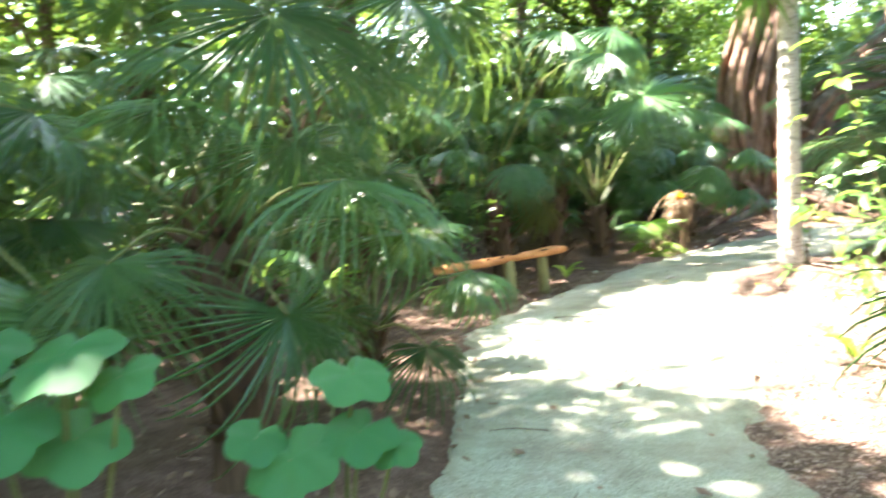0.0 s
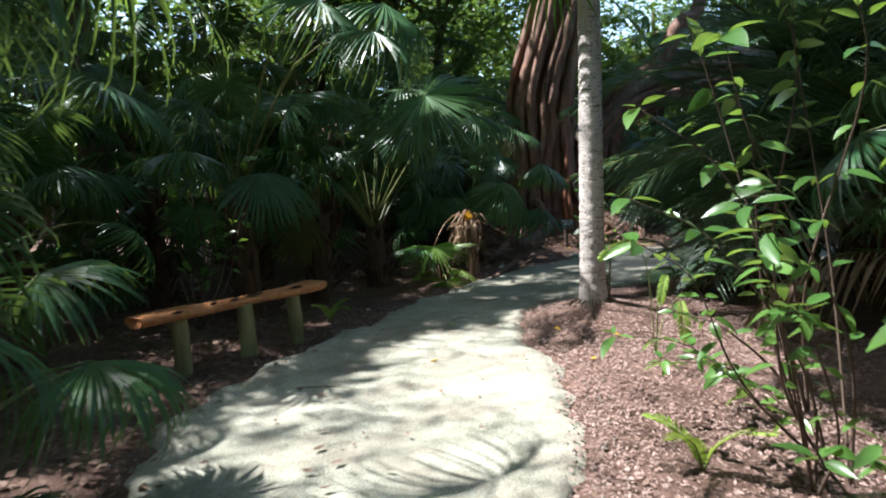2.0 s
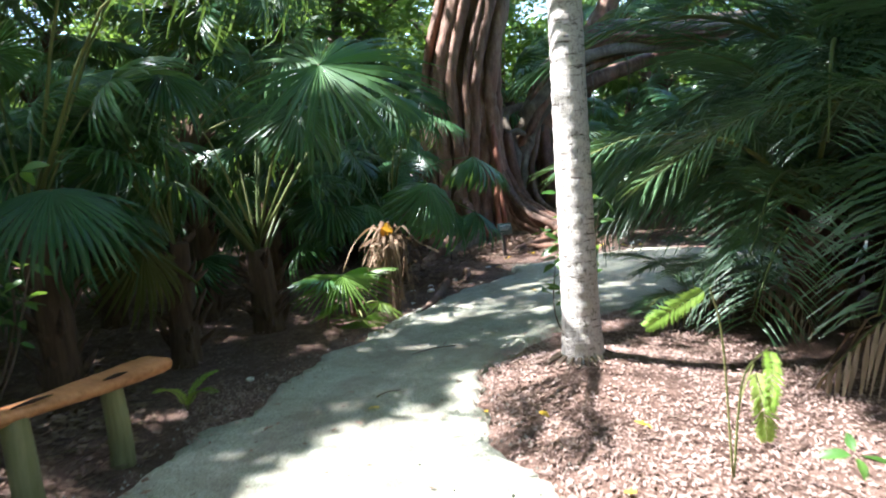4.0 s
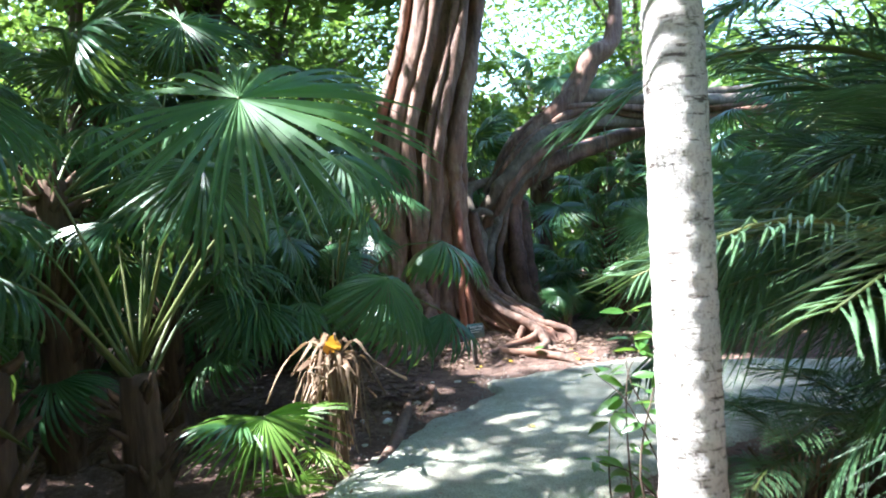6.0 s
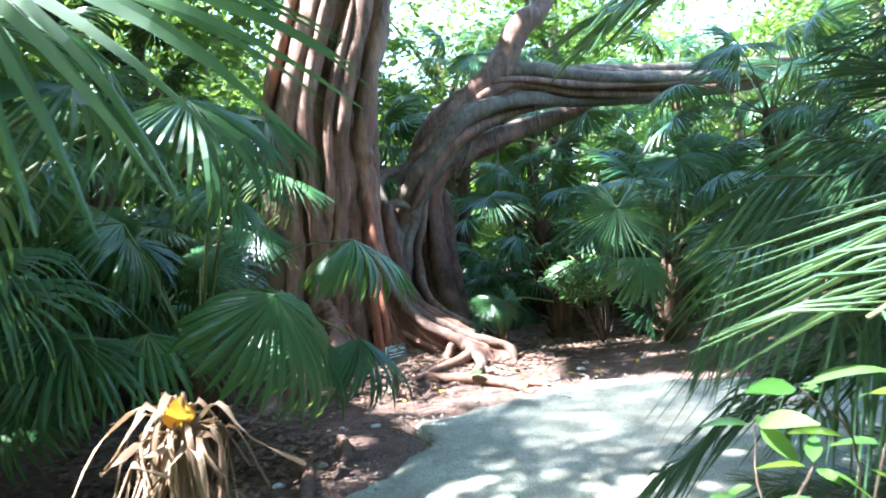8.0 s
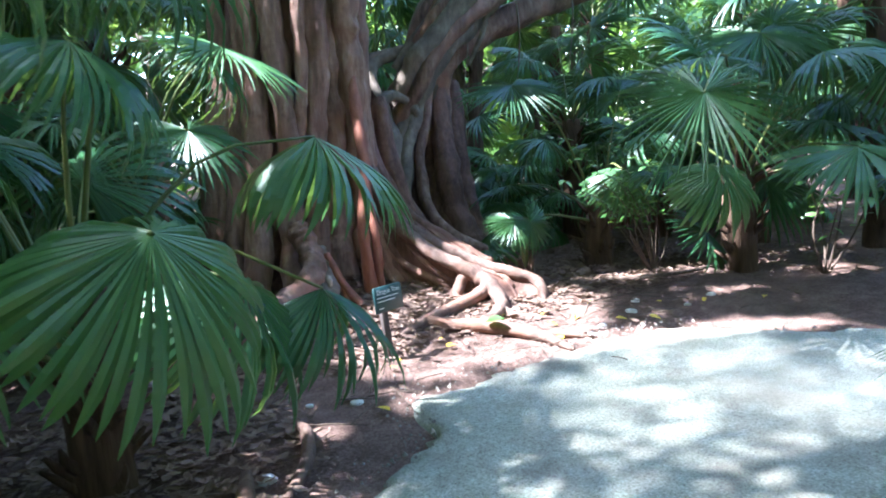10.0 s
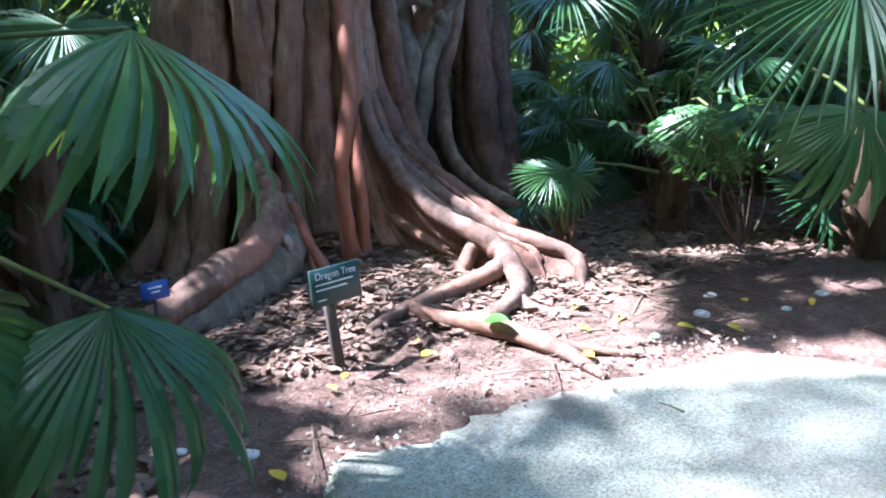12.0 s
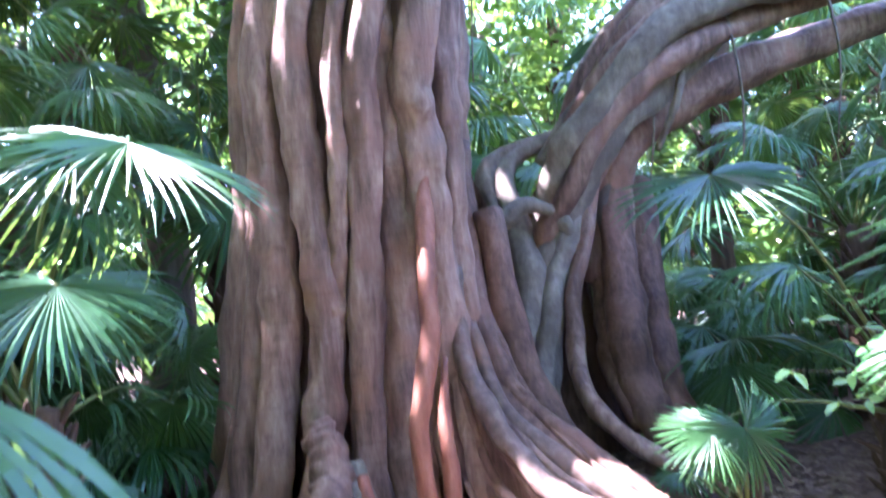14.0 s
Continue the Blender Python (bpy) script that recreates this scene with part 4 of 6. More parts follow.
    limbs = [
        ([(7.37, 15.18, 0.2), (7.40, 15.16, 0.7), (7.46, 15.12, 1.3), (7.64, 15.05, 1.85), (7.95, 14.98, 2.35), (8.40, 14.86, 2.75), (9.1, 14.72, 3.12), (10.2, 14.55, 3.22), (11.8, 14.35, 3.28)],
         [0.09, 0.09, 0.11, 0.17, 0.23, 0.26, 0.25, 0.22, 0.16], M_FIG),
        ([(7.85, 15.2, 1.2), (8.05, 15.12, 2.0), (8.5, 14.98, 2.35), (9.3, 14.95, 2.62), (10.5, 15.0, 2.95), (12, 15.2, 3.5)], [0.14, 0.15, 0.15, 0.14, 0.12, 0.07], M_FIG),
        ([(7.60, 15.1, 1.9), (7.95, 14.95, 2.55), (8.45, 14.78, 3.05), (8.9, 14.7, 3.4), (9.2, 14.6, 3.9), (9.55, 14.55, 4.2), (9.7, 14.6, 4.9), (9.4, 14.8, 6.0)], [0.05, 0.08, 0.12, 0.17, 0.16, 0.13, 0.09, 0.05], M_FIG),
        ([(7.35, 15.26, 2.06), (7.29, 15.03, 1.57), (7.30, 14.92, 1.30), (7.21, 14.85, 1.03), (7.13, 14.77, 0.83), (7.13, 14.65, 0.61)], [0.06, 0.085, 0.095, 0.085, 0.075, 0.06], M_FIG_GREY),
        ([(7.80, 15.02, 1.95), (7.55, 14.89, 1.50), (7.42, 14.86, 1.26), (7.33, 14.78, 1.03), (7.24, 14.72, 0.82), (7.17, 14.57, 0.59)], [0.06, 0.075, 0.075, 0.07, 0.065, 0.05], M_FIG_GREY),
        ([(7.26, 15.31, 2.07), (7.22, 15.19, 1.60), (7.15, 15.16, 1.41), (7.05, 15.11, 1.07), (7.03, 14.91, 0.77)], [0.07, 0.08, 0.08, 0.07, 0.06], M_FIG_GREY),
        ([(7.77, 14.94, 1.83), (7.62, 14.84, 1.45), (7.48, 14.76, 1.16), (7.42, 14.66, 0.91), (7.37, 14.54, 0.74), (7.37, 14.37, 0.57), (7.46, 14.17, 0.42), (7.58, 13.97, 0.32), (7.70, 13.75, 0.23)], [0.05, 0.055, 0.05, 0.055, 0.055, 0.055, 0.05, 0.045, 0.03], M_FIG),
        ([(8.05, 15.23, 2.10), (7.97, 15.07, 1.61), (7.88, 14.91, 1.13), (7.82, 14.74, 0.68), (7.84, 14.52, 0.34), (7.83, 14.37, 0.22)], [0.10, 0.12, 0.12, 0.13, 0.11, 0.08], M_BUTT_SHADED),
        ([(8.26, 15.24, 1.86), (8.16, 15.08, 1.36), (8.07, 14.91, 0.87), (8.02, 14.69, 0.44), (8.00, 14.40, 0.19)], [0.09, 0.10, 0.11, 0.10, 0.07], M_BUTT_SHADED),
        ([(7.85, 15.17, 1.38), (7.78, 15.02, 0.98), (7.72, 14.84, 0.66), (7.73, 14.58, 0.37)], [0.05, 0.06, 0.065, 0.05], M_BUTT_SHADED),
        ([(8.05, 15.15, 1.8), (8.0, 15.1, 1.2), (7.95, 14.98, 0.6), (8.0, 14.75, 0.25), (8.2, 14.5, 0.0)], [0.10, 0.11, 0.12, 0.10, 0.05], M_FIG),
        ([(8.15, 15.3, 1.7), (8.2, 15.3, 1.0), (8.22, 15.25, 0.5), (8.4, 15.1, 0.0)], [0.12, 0.13, 0.14, 0.10], M_FIG),
        ([(7.5, 15.1, 2.0), (7.72, 14.98, 2.3), (8.1, 14.84, 2.72), (8.6, 14.72, 3.02), (9.4, 14.58, 3.28)], [0.045, 0.05, 0.055, 0.055, 0.04], M_FIG_GREY),
        ([(7.85, 15.0, 1.9), (8.02, 14.88, 2.3), (8.35, 14.74, 2.62), (8.8, 14.62, 3.05), (8.95, 14.66, 3.3)], [0.045, 0.045, 0.04, 0.035, 0.03], M_FIG),
        ([(8.3, 14.72, 2.95), (8.35, 14.68, 2.6), (8.30, 14.72, 2.3), (8.2, 14.85, 2.0)], [0.02, 0.022, 0.025, 0.02], M_FIG_GREY),
        ([(7.24, 15.0, 0.9), (7.2, 14.85, 0.5), (7.3, 14.6, 0.25), (7.45, 14.35, 0.1)], [0.05, 0.07, 0.08, 0.05], M_FIG),
        ([(7.28, 14.98, 0.1), (7.31, 15.05, 0.8), (7.28, 15.08, 1.4)], [0.10, 0.09, 0.06], M_FIG),
    ]
    # strands that wind along the leaning limb and down the second trunk
    lean = limbs[0][0]
    for s in range(9):
        a0, pts = s * 0.7, []
        for k, p in enumerate(lean + [(15.0, 13.9, 3.6)]):
            a, q = a0 + k * 0.55 + 0.4 * math.sin(k * 1.9 + s), (0.10, 0.13, 0.20, 0.27, 0.30, 0.28, 0.24, 0.21, 0.18, 0.14)[k] * (0.85 + 0.3 * ((s * 7) % 3) / 2)
            pts.append((p[0] + 0.35 * q * math.cos(a), p[1] + q * math.cos(a) * 0.8, p[2] + q * math.sin(a)))
        r = (0.06, 0.09, 0.07, 0.10, 0.05, 0.085, 0.06, 0.095, 0.045)[s]
        fig_limb("limb_strand", pts, [r, r, r * 1.1, r * 1.1, r * 1.2, r * 1.2, r * 1.2, r * 1.1, r, r * 0.9], (M_FIG, M_FIG_GREY)[s % 2], 60, 9, 200 + s, 1.0, 0.3, "", 0.25)
    for s in range(8):
        a = -2.9 + s * 0.5
        if s in (1, 2, 3):
            continue
        x, y = 7.72 + 0.47 * math.cos(a), 15.32 + 0.42 * math.sin(a)
        fig_limb("root_column", [(x + 0.45 * math.cos(a), y + 0.45 * math.sin(a), -0.05), (x + 0.12 * math.cos(a), y + 0.12 * math.sin(a), 0.45), (x, y, 1.0), (x * 0.6 + 7.75 * 0.4, y * 0.6 + 15.2 * 0.4, 1.7), (7.98 + 0.06 * s, 15.05, 2.3)],
                 [0.05, 0.06, 0.055 + 0.02 * (s % 3), 0.06, 0.04], (M_FIG, M_FIG_GREY, M_ROOT)[s % 3], 30, 10, 220 + s, 1.0, 0.28, "", 0.2)
    for i, (pts, r, mat) in enumerate(limbs):
        if 3 <= i <= 5:
            pts, r = [(8.1 + 0.1 * i, 14.95, 2.6), (7.78 + 0.06 * i, 15.02, 2.25)] + pts, [0.04, 0.06] + r
        r = [q * 0.72 for q in r] if i == 0 else r
        fig_limb("limb" if i < 3 else "root_column", pts, r, mat, 36, 12, 130 + i, 1.0, 0.28)
    # the pale arch over the hollow between the two trunks, and the column that carries the swept buttress on upwards
    fig_limb("limb", [(6.94, 14.98, 1.40), (7.12, 14.90, 1.62), (7.28, 14.86, 1.73), (7.44, 14.85, 1.68), (7.54, 14.86, 1.56), (7.61, 14.92, 1.42)], [0.045, 0.055, 0.05, 0.045, 0.05, 0.04], M_FIG_GREY, 30, 12, 170, 1.0, 0.3, "pale grey root arching over a dark hollow", 0.2)
    fig_limb("root_column", [(6.87, 14.80, 1.95), (6.92, 14.84, 2.4), (6.99, 14.86, 3.2), (7.12, 14.9, 4.6)], [0.07, 0.078, 0.08, 0.06], M_FIG, 30, 12, 171, 1.0, 0.3, "", 0.2)
    # thin hanging roots
    for i, (x, y, z0, z1) in enumerate(((8.12, 14.82, 2.75, 1.75), (6.95, 14.5, 4.4, 2.4), (8.65, 14.66, 3.0, 1.6), (9.3, 14.55, 3.1, 1.9))):
        fig_limb("hanging_root", [(x, y, z0), (x + 0.05, y - 0.03, (z0 + z1) / 2), (x - 0.02, y, z1)], [0.012, 0.009, 0.004], M_FIG_GREY, 12, 5, 150 + i)
    # high crown
    rn = np.random.default_rng(8)
    c = np.array([(0.6 + 3.2 * math.cos(a) * q, 0.8 + 3.2 * math.sin(a) * q, 8.2 + h) for a, q, h in ((0, 0.2, 2), (0.7, 1, 1.5), (1.6, 1.1, 0.6), (2.5, 0.7, 1.8), (3.4, 0.6, 2.4), (5.4, 1, 1.6), (6.0, 1.2, 0.8))])
    pos = c[rn.integers(0, len(c), 9000)] + rn.normal(size=(9000, 3)) * np.array((1.1, 1.1, 0.6))
    o = pos + np.array((FIG[0], FIG[1], 0))
    pos = pos[(gap_depth(o)[0] > 1.2) & (gap_depth(o, SUN_VEIL)[0] > 1.1)]
    part("crown", cloud_mesh("fig_crown", M_CANOPY, pos, rn.uniform(0.06, 0.12, len(pos)), rn), fig)


build_fig()


# ---- grey palm beside the path ----
def build_grey_palm():
    x, y = 3.68, 7.74
    root = thing("grey_palm", x, y, height(x, y) - 0.02, "slender palm with a pale grey ringed trunk beside the path", "palm")
    n, sides = 260, 36
    axis = spline([(0, 0, -0.1), (0.0, 0, 0.3), (0.02, 0.01, 1.3), (0.055, 0.04, 2.6), (0.06, 0.1, 4.6)], n)
    v, f = [], []
    for i in range(n):
        z = axis[i][2]
        r = 0.112 + 0.03 * math.exp(-max(z, 0) / 0.15) - 0.006 * z
        ring = 0.0016 * math.sin(z * 60 + 2 * noise.noise(Vector((0, 0, z * 3))))
        for k in range(sides):
            a = 2 * math.pi * k / sides
            q = Vector((math.cos(a) * 4, math.sin(a) * 4, z * 9))
            rr = r + ring + 0.0015 * noise.noise(q) - 0.003 * max(0, noise.noise(q * 5.5) - 0.15)
            v.append((axis[i][0] + math.cos(a) * rr, axis[i][1] + math.sin(a) * rr, z))
    for i in range(n - 1):
        for k in range(sides):
            f.append((i * sides + k, i * sides + (k + 1) % sides, (i + 1) * sides + (k + 1) % sides, (i + 1) * sides + k))
    part("trunk", Geo().add(v, f).mesh("grey_trunk", M_PALM), root)
    g = Geo()
    rnd = random.Random(3)
    for i in range(26):
        a = rnd.uniform(0, 6.28)
        d = np.array((math.cos(a), math.sin(a), 0))
        tube(g, [d * 0.10 + np.array((0, 0, 0.06)), d * 0.19 + np.array((0, 0, 0.02)), d * rnd.uniform(0.24, 0.33) + np.array((0, 0, -0.10))], [0.012, 0.010, 0.005], 5, 5)
    part("root_flare", g.mesh("root_flare", M_TWIG), root, "short fibrous roots at the foot")
    crown = np.array((0.06, 0.10, 4.55))
    for i in range(18):
        az, el = i * 2.4, radians(80 - i * 7.5)
        L = rnd.uniform(0.8, 1.1)
        d = np.array((math.cos(az) * math.cos(el), math.sin(az) * math.cos(el), math.sin(el)))
        hub = crown + d * L
        out = Vector((math.cos(az), math.sin(az), math.tan(el - 0.6) if el > -0.6 else -1.5))
        add_leaf(root, crown, crown + d * L * 0.5, hub, out, rnd.uniform(0.65, 0.8), (YOUNG if i > 13 else DROOP)[i % 2])
    # yellowing fan that hangs low on the trunk's shady side
    add_leaf(root, crown, (-0.25, -0.15, 4.0), (-0.28, -0.15, 3.05), (-0.30, -0.15, -0.9), 0.80, YOUNG[0], label="yellowing hanging fan leaf")
    add_leaf(root, crown, (-0.05, -0.35, 3.9), (0.02, -0.36, 3.15), (0.1, -0.3, -0.95), 0.66, YOUNG[1], label="yellowing hanging fan leaf")


build_grey_palm()


# ---- bench ----
def build_bench():
    a, b = Vector((-0.06, 7.20, 0.0)), Vector((1.31, 8.27, 0.0))
    d = b - a
    ang = math.atan2(d.y, d.x)
    root = thing("log_bench", a.x, a.y, 0.0, "rustic bench of a split orange-brown log on round posts", "bench")
    root.rotation_euler = (0, 0, ang)
    n, sides, L = 40, 16, d.length
    v, f = [], []
    for i in range(n):
        x = L * i / (n - 1)
        cy, cz = 0.02 * math.sin(x * 2.1), 0.452 + 0.010 * math.sin(x * 3.3 + 1)
        for k in range(sides):
            t = 2 * math.pi * k / sides
            w = (0.108 + 0.02 * math.sin(x * 4.1 + 0.6)) + 0.022 * noise.noise(Vector((x * 2, math.cos(t), math.sin(t) + 5)))
            p, q = math.cos(t) * w, math.sin(t) * w * 0.42
            q = min(q, 0.034 + 0.006 * noise.noise(Vector((x * 5, p * 8, 1))))
            taper = 0.93 if i in (0, n - 1) else 1.0
            v.append((x, cy + p * taper, cz + q * taper))
    for i in range(n - 1):
        for k in range(sides):
            f.append((i * sides + k, i * sides + (k + 1) % sides, (i + 1) * sides + (k + 1) % sides, (i + 1) * sides + k))
    f += [tuple(range(sides)), tuple((n - 1) * sides + k for k in range(sides))[::-1]]
    seat = part("seat", Geo().add(v, [q[::-1] for q in f]).mesh("log_seat", M_LOG), root)
    for x, y, l in ((0.28, -0.10, 0.05), (0.62, -0.05, 0.03), (0.80, -0.07, 0.04), (1.02, -0.03, 0.10), (1.42, -0.08, 0.07)):
        g = Geo()
        tube(g, [(x - l, y, 0.484), (x, y - 0.004, 0.488), (x + l, y + 0.004, 0.484)], [0.004, 0.011, 0.003], 8, 6)
        part("knot", g.mesh("knot", M_DARKHOLE), seat)
    for s, r in ((0.20, 0.062), (0.54, 0.066), (0.83, 0.060)):
        g = Geo()
        x = s * L
        tube(g, [(x, -0.01, -0.1), (x + 0.005, -0.01, 0.15), (x, 0, 0.43)], [r * 1.08, r, r * 0.95], 12, 14, 0.06, int(s * 10))
        part("post", g.mesh("bench_post", M_POST), root, "mossy round wooden post")


build_bench()


# ---- signs ----
def box_geo(g, lo, hi, bevel=0.003):
    bm = bmesh.new()
    bmesh.ops.create_cube(bm, size=1.0)
    bmesh.ops.scale(bm, vec=[h - l for l, h in zip(lo, hi)], verts=bm.verts)
    bmesh.ops.translate(bm, vec=[(h + l) / 2 for l, h in zip(lo, hi)], verts=bm.verts)
    bmesh.ops.bevel(bm, geom=bm.edges[:], offset=bevel, segments=1, affect="EDGES")
    bm.verts.index_update()
    g.add([tuple(q.co) for q in bm.verts], [tuple(w.index for w in q.verts) for q in bm.faces])
    bm.free()
    return g


def text_mesh(body, size):
    c = bpy.data.curves.new("lettering", "FONT")
    c.body, c.size, c.align_x, c.align_y, c.extrude = body, size, "CENTER", "CENTER", 0.0008
    ob = bpy.data.objects.new("lettering", c)
    scene.collection.objects.link(ob)
    bpy.context.view_layer.update()
    me = bpy.data.meshes.new_from_object(ob.evaluated_get(bpy.context.evaluated_depsgraph_get()))
    bpy.data.objects.remove(ob)
    me.materials.clear()
    me.materials.append(M_LETTER)
    return me


def build_signs():
    root = thing("plant_sign", 5.83, 12.77, 0.0, "dark green plant name sign on a leaning wooden post", "sign")
    g = Geo()
    box_geo(g, (-0.022, -0.018, -0.15), (0.022, 0.018, 0.40))
    part("post", g.mesh("sign_post", M_SIGNPOST), root, "", Matrix.Rotation(radians(-5), 4, "Y"))
    # panel: x along its width, z along its normal, facing the path and the sky
    x = Vector((0.25, 0.10, -0.012)).normalized()
    up = Vector((0.02, 0.16, 0.94)).normalized()
    nrm = x.cross(up).normalized()
    up = nrm.cross(x)
    m = Matrix((x, up, nrm)).transposed().to_4x4()
    m.translation = Vector((5.825, 12.765, 0.400)) - Vector((5.83, 12.77, 0.0)) + nrm * 0.02
    g = Geo()
    box_geo(g, (-0.135, -0.078, -0.008), (0.135, 0.078, 0.008))
    panel = part("panel", g.mesh("sign_panel", M_SIGN), root, "dark green panel with pale lettering", m)
    part("lettering", text_mesh("Dragon Tree", 0.043), panel, "", Matrix.Translation((0.0, 0.046, 0.010)))
    g = Geo()
    for y, w in ((0.012, 0.21), (-0.010, 0.17), (-0.052, 0.05)):
        box_geo(g, (-0.115, y - 0.003, 0.0085), (-0.115 + w, y + 0.003, 0.0095), 0.0002)
    part("small_print", g.mesh("small_print", M_LETTER), panel)
    root = thing("label_sign", 5.15, 13.04, 0.0, "small blue plant label on a thin dark stake", "sign")
    g = Geo()
    tube(g, [(0, 0, -0.1), (0, 0, 0.2), (0.0, -0.005, 0.42)], [0.008, 0.008, 0.008], 6, 6)
    part("stake", g.mesh("stake", M_SIGNPOST), root)
    m = Matrix((x, up, nrm)).transposed().to_4x4()
    m.translation = (0.005, -0.02, 0.43)
    g = Geo()
    box_geo(g, (-0.062, -0.038, -0.004), (0.062, 0.038, 0.004), 0.002)
    panel = part("panel", g.mesh("label_panel", M_SIGN_BLUE), root, "", m)
    g = Geo()
    for y, w in ((0.012, 0.06), (-0.006, 0.04)):
        box_geo(g, (-w / 2, y - 0.004, 0.0045), (w / 2, y + 0.004, 0.0055), 0.0002)
    part("small_print", g.mesh("small_print", M_LETTER), panel)


build_signs()


# ---- withered palm beside the path ----
def build_withered():
    x, y = 3.44, 10.50
    root = thing("withered_palm", x, y, 0.0, "withered young palm with a bright orange heart and dry hanging strips", "palm")
    g = Geo()
    tube(g, [(0.02, 0.03, -0.1), (0.03, 0.02, 0.3), (0.0, 0.0, 0.74)], [0.045, 0.035, 0.025], 12, 9, 0.3, 4)
    part("stem", g.mesh("withered_stem", M_BOOT), root)
    v, f, n = [], [], 18
    for i in range(6):
        for k in range(n):
            a = 2 * math.pi * k / n
            r = (0.03, 0.048, 0.058, 0.064, 0.060, 0.045)[i] * (1 + 0.15 * noise.noise(Vector((math.cos(a), math.sin(a), i * 0.5))))
            v.append((math.cos(a) * r - 0.01 * i, math.sin(a) * r * 0.8 - 0.014 * i, 0.73 + 0.024 * i + (0.03 * math.sin(a * 3) if i == 5 else 0)))
    for i in range(5):
        for k in range(n):
            f.append((i * n + k, i * n + (k + 1) % n, (i + 1) * n + (k + 1) % n, (i + 1) * n + k))
    part("heart", Geo().add(v, f).mesh("orange_heart", M_ORANGE), root, "bright orange fibrous heart")
    rnd = random.Random(17)
    for i in range(95):
        a = rnd.uniform(0, 6.28)
        out, drop = rnd.uniform(0.02, 0.16), rnd.uniform(0.15, 0.66)
        if i % 7 == 0:
            out, drop = rnd.uniform(0.22, 0.36), rnd.uniform(0.02, 0.34)
        rise = rnd.uniform(0.05, 0.17) if i % 4 == 0 else rnd.uniform(-0.04, 0.04)
        d = np.array((math.cos(a), math.sin(a), 0))
        line = spline([d * 0.035 + np.array((0, 0, 0.74)), d * out * 0.5 + np.array((0, 0, 0.73 + rise)), d * out + np.array((rnd.uniform(-0.05, 0.05), rnd.uniform(-0.05, 0.05), 0.70)),
                       d * (out + rnd.uniform(-0.03, 0.10)) + np.array((rnd.uniform(-0.16, 0.10), rnd.uniform(-0.16, 0.06), 0.72 - drop))], 10)
        w = np.array((-math.sin(a), math.cos(a), 0)) * rnd.uniform(0.005, 0.015)
        v = []
        for k, p in enumerate(line):
            q = w * (1.0 if 0 < k < 8 else 0.3)
            tw = np.array((0, 0, 0.012 * math.sin(k * 1.3 + i)))
            v += [p - q - tw, p + d * 0.006, p + q + tw]
        f = [t for k in range(9) for t in ((3 * k, 3 * k + 1, 3 * k + 4, 3 * k + 3), (3 * k + 1, 3 * k + 2, 3 * k + 5, 3 * k + 4))]
        part("dry_strip", Geo().add(v, f).mesh("dry_strip", M_STRIP), root)


build_withered()


# ---- planting beside the path ----
# low seedling palm with sunlit fans lying towards the path
seedling = fan_palm(3.10, 10.62, 0.10, 3, 0.36, 31, YOUNG, (0.2, 0.35), 0, 40, 0.05, label="low seedling fan palm with sunlit yellow-green leaves", group="seedling palms")
hero(seedling, (2.88, 10.16, 0.50), (-0.05, -0.75, -0.40), 0.54, YOUNG[0], (3.10, 10.62, 0.1), (-0.1, -0.55, 0.80))
hero(seedling, (3.05, 10.30, 0.44), (0.75, -0.45, 0.25), 0.38, YOUNG[1], (3.10, 10.62, 0.1))
hero(seedling, (2.78, 10.28, 0.46), (-0.8, -0.35, 0.12), 0.40, FLAT[1], (3.10, 10.62, 0.1))

# palm behind the bench and the withered palm, with the great fan over the path's edge
pa = fan_palm(2.30, 10.75, 0.75, 13, 0.66, 41, DROOP + SPLIT, (0.9, 1.4), 35, 80, 0.13, (20, 250), label="large fan palm with long stalks and drooping dark green leaves")
hero(pa, (2.70, 9.50, 2.18), (0.88, -0.42, -0.16), 1.0, STIFF[0], (2.30, 10.75, 0.8), (0.0, -0.62, 0.78), 0.35)
hero(pa, (1.64, 10.6, 2.30), (0.35, -0.6, -0.72), 0.62, SPLIT[1], (2.30, 10.75, 0.8), sag=0.2)
hero(pa, (2.93, 12.2, 3.3), (0.55, -0.6, -0.55), 0.70, STIFF[1], (2.30, 10.75, 0.8), (0.0, -0.6, 0.8), sag=0.3)
hero(pa, (3.55, 10.45, 2.02), (0.70, -0.35, -0.45), 0.62, DROOP[1], (2.30, 10.75, 0.8), (0.1, -0.45, 0.85), sag=0.3)
hero(pa, (2.55, 9.70, 1.88), (0.1, -0.55, -0.80), 0.60, DROOP[0], (2.30, 10.75, 0.8), sag=0.2)
hero(pa, (3.05, 9.95, 1.95), (0.55, -0.55, -0.6), 0.60, SPLIT[0], (2.30, 10.75, 0.8), sag=0.25)
pb = fan_palm(1.55, 10.05, 0.95, 12, 0.60, 42, DROOP + FLAT, (0.9, 1.3), 35, 80, 0.12, (90, 260), label="fan palm with upright stalks behind the log bench")
hero(pb, (1.60, 9.35, 2.15), (0.1, -0.7, -0.7), 0.55, DROOP[1], (1.55, 10.05, 1.0), sag=0.2)
pc = fan_palm(0.75, 9.35, 1.3, 12, 0.60, 43, DROOP + SPLIT, (0.7, 1.2), 30, 78, 0.11, label="fan palm standing behind the log bench")
hero(pc, (1.80, 7.60, 2.48), (0.5, -0.65, -0.5), 0.72, SPLIT[1], (0.75, 9.35, 1.35), sag=0.45)
hero(pc, (1.45, 8.0, 2.80), (0.55, -0.55, -0.6), 0.80, SPLIT[0], (0.75, 9.35, 1.35), sag=0.5)
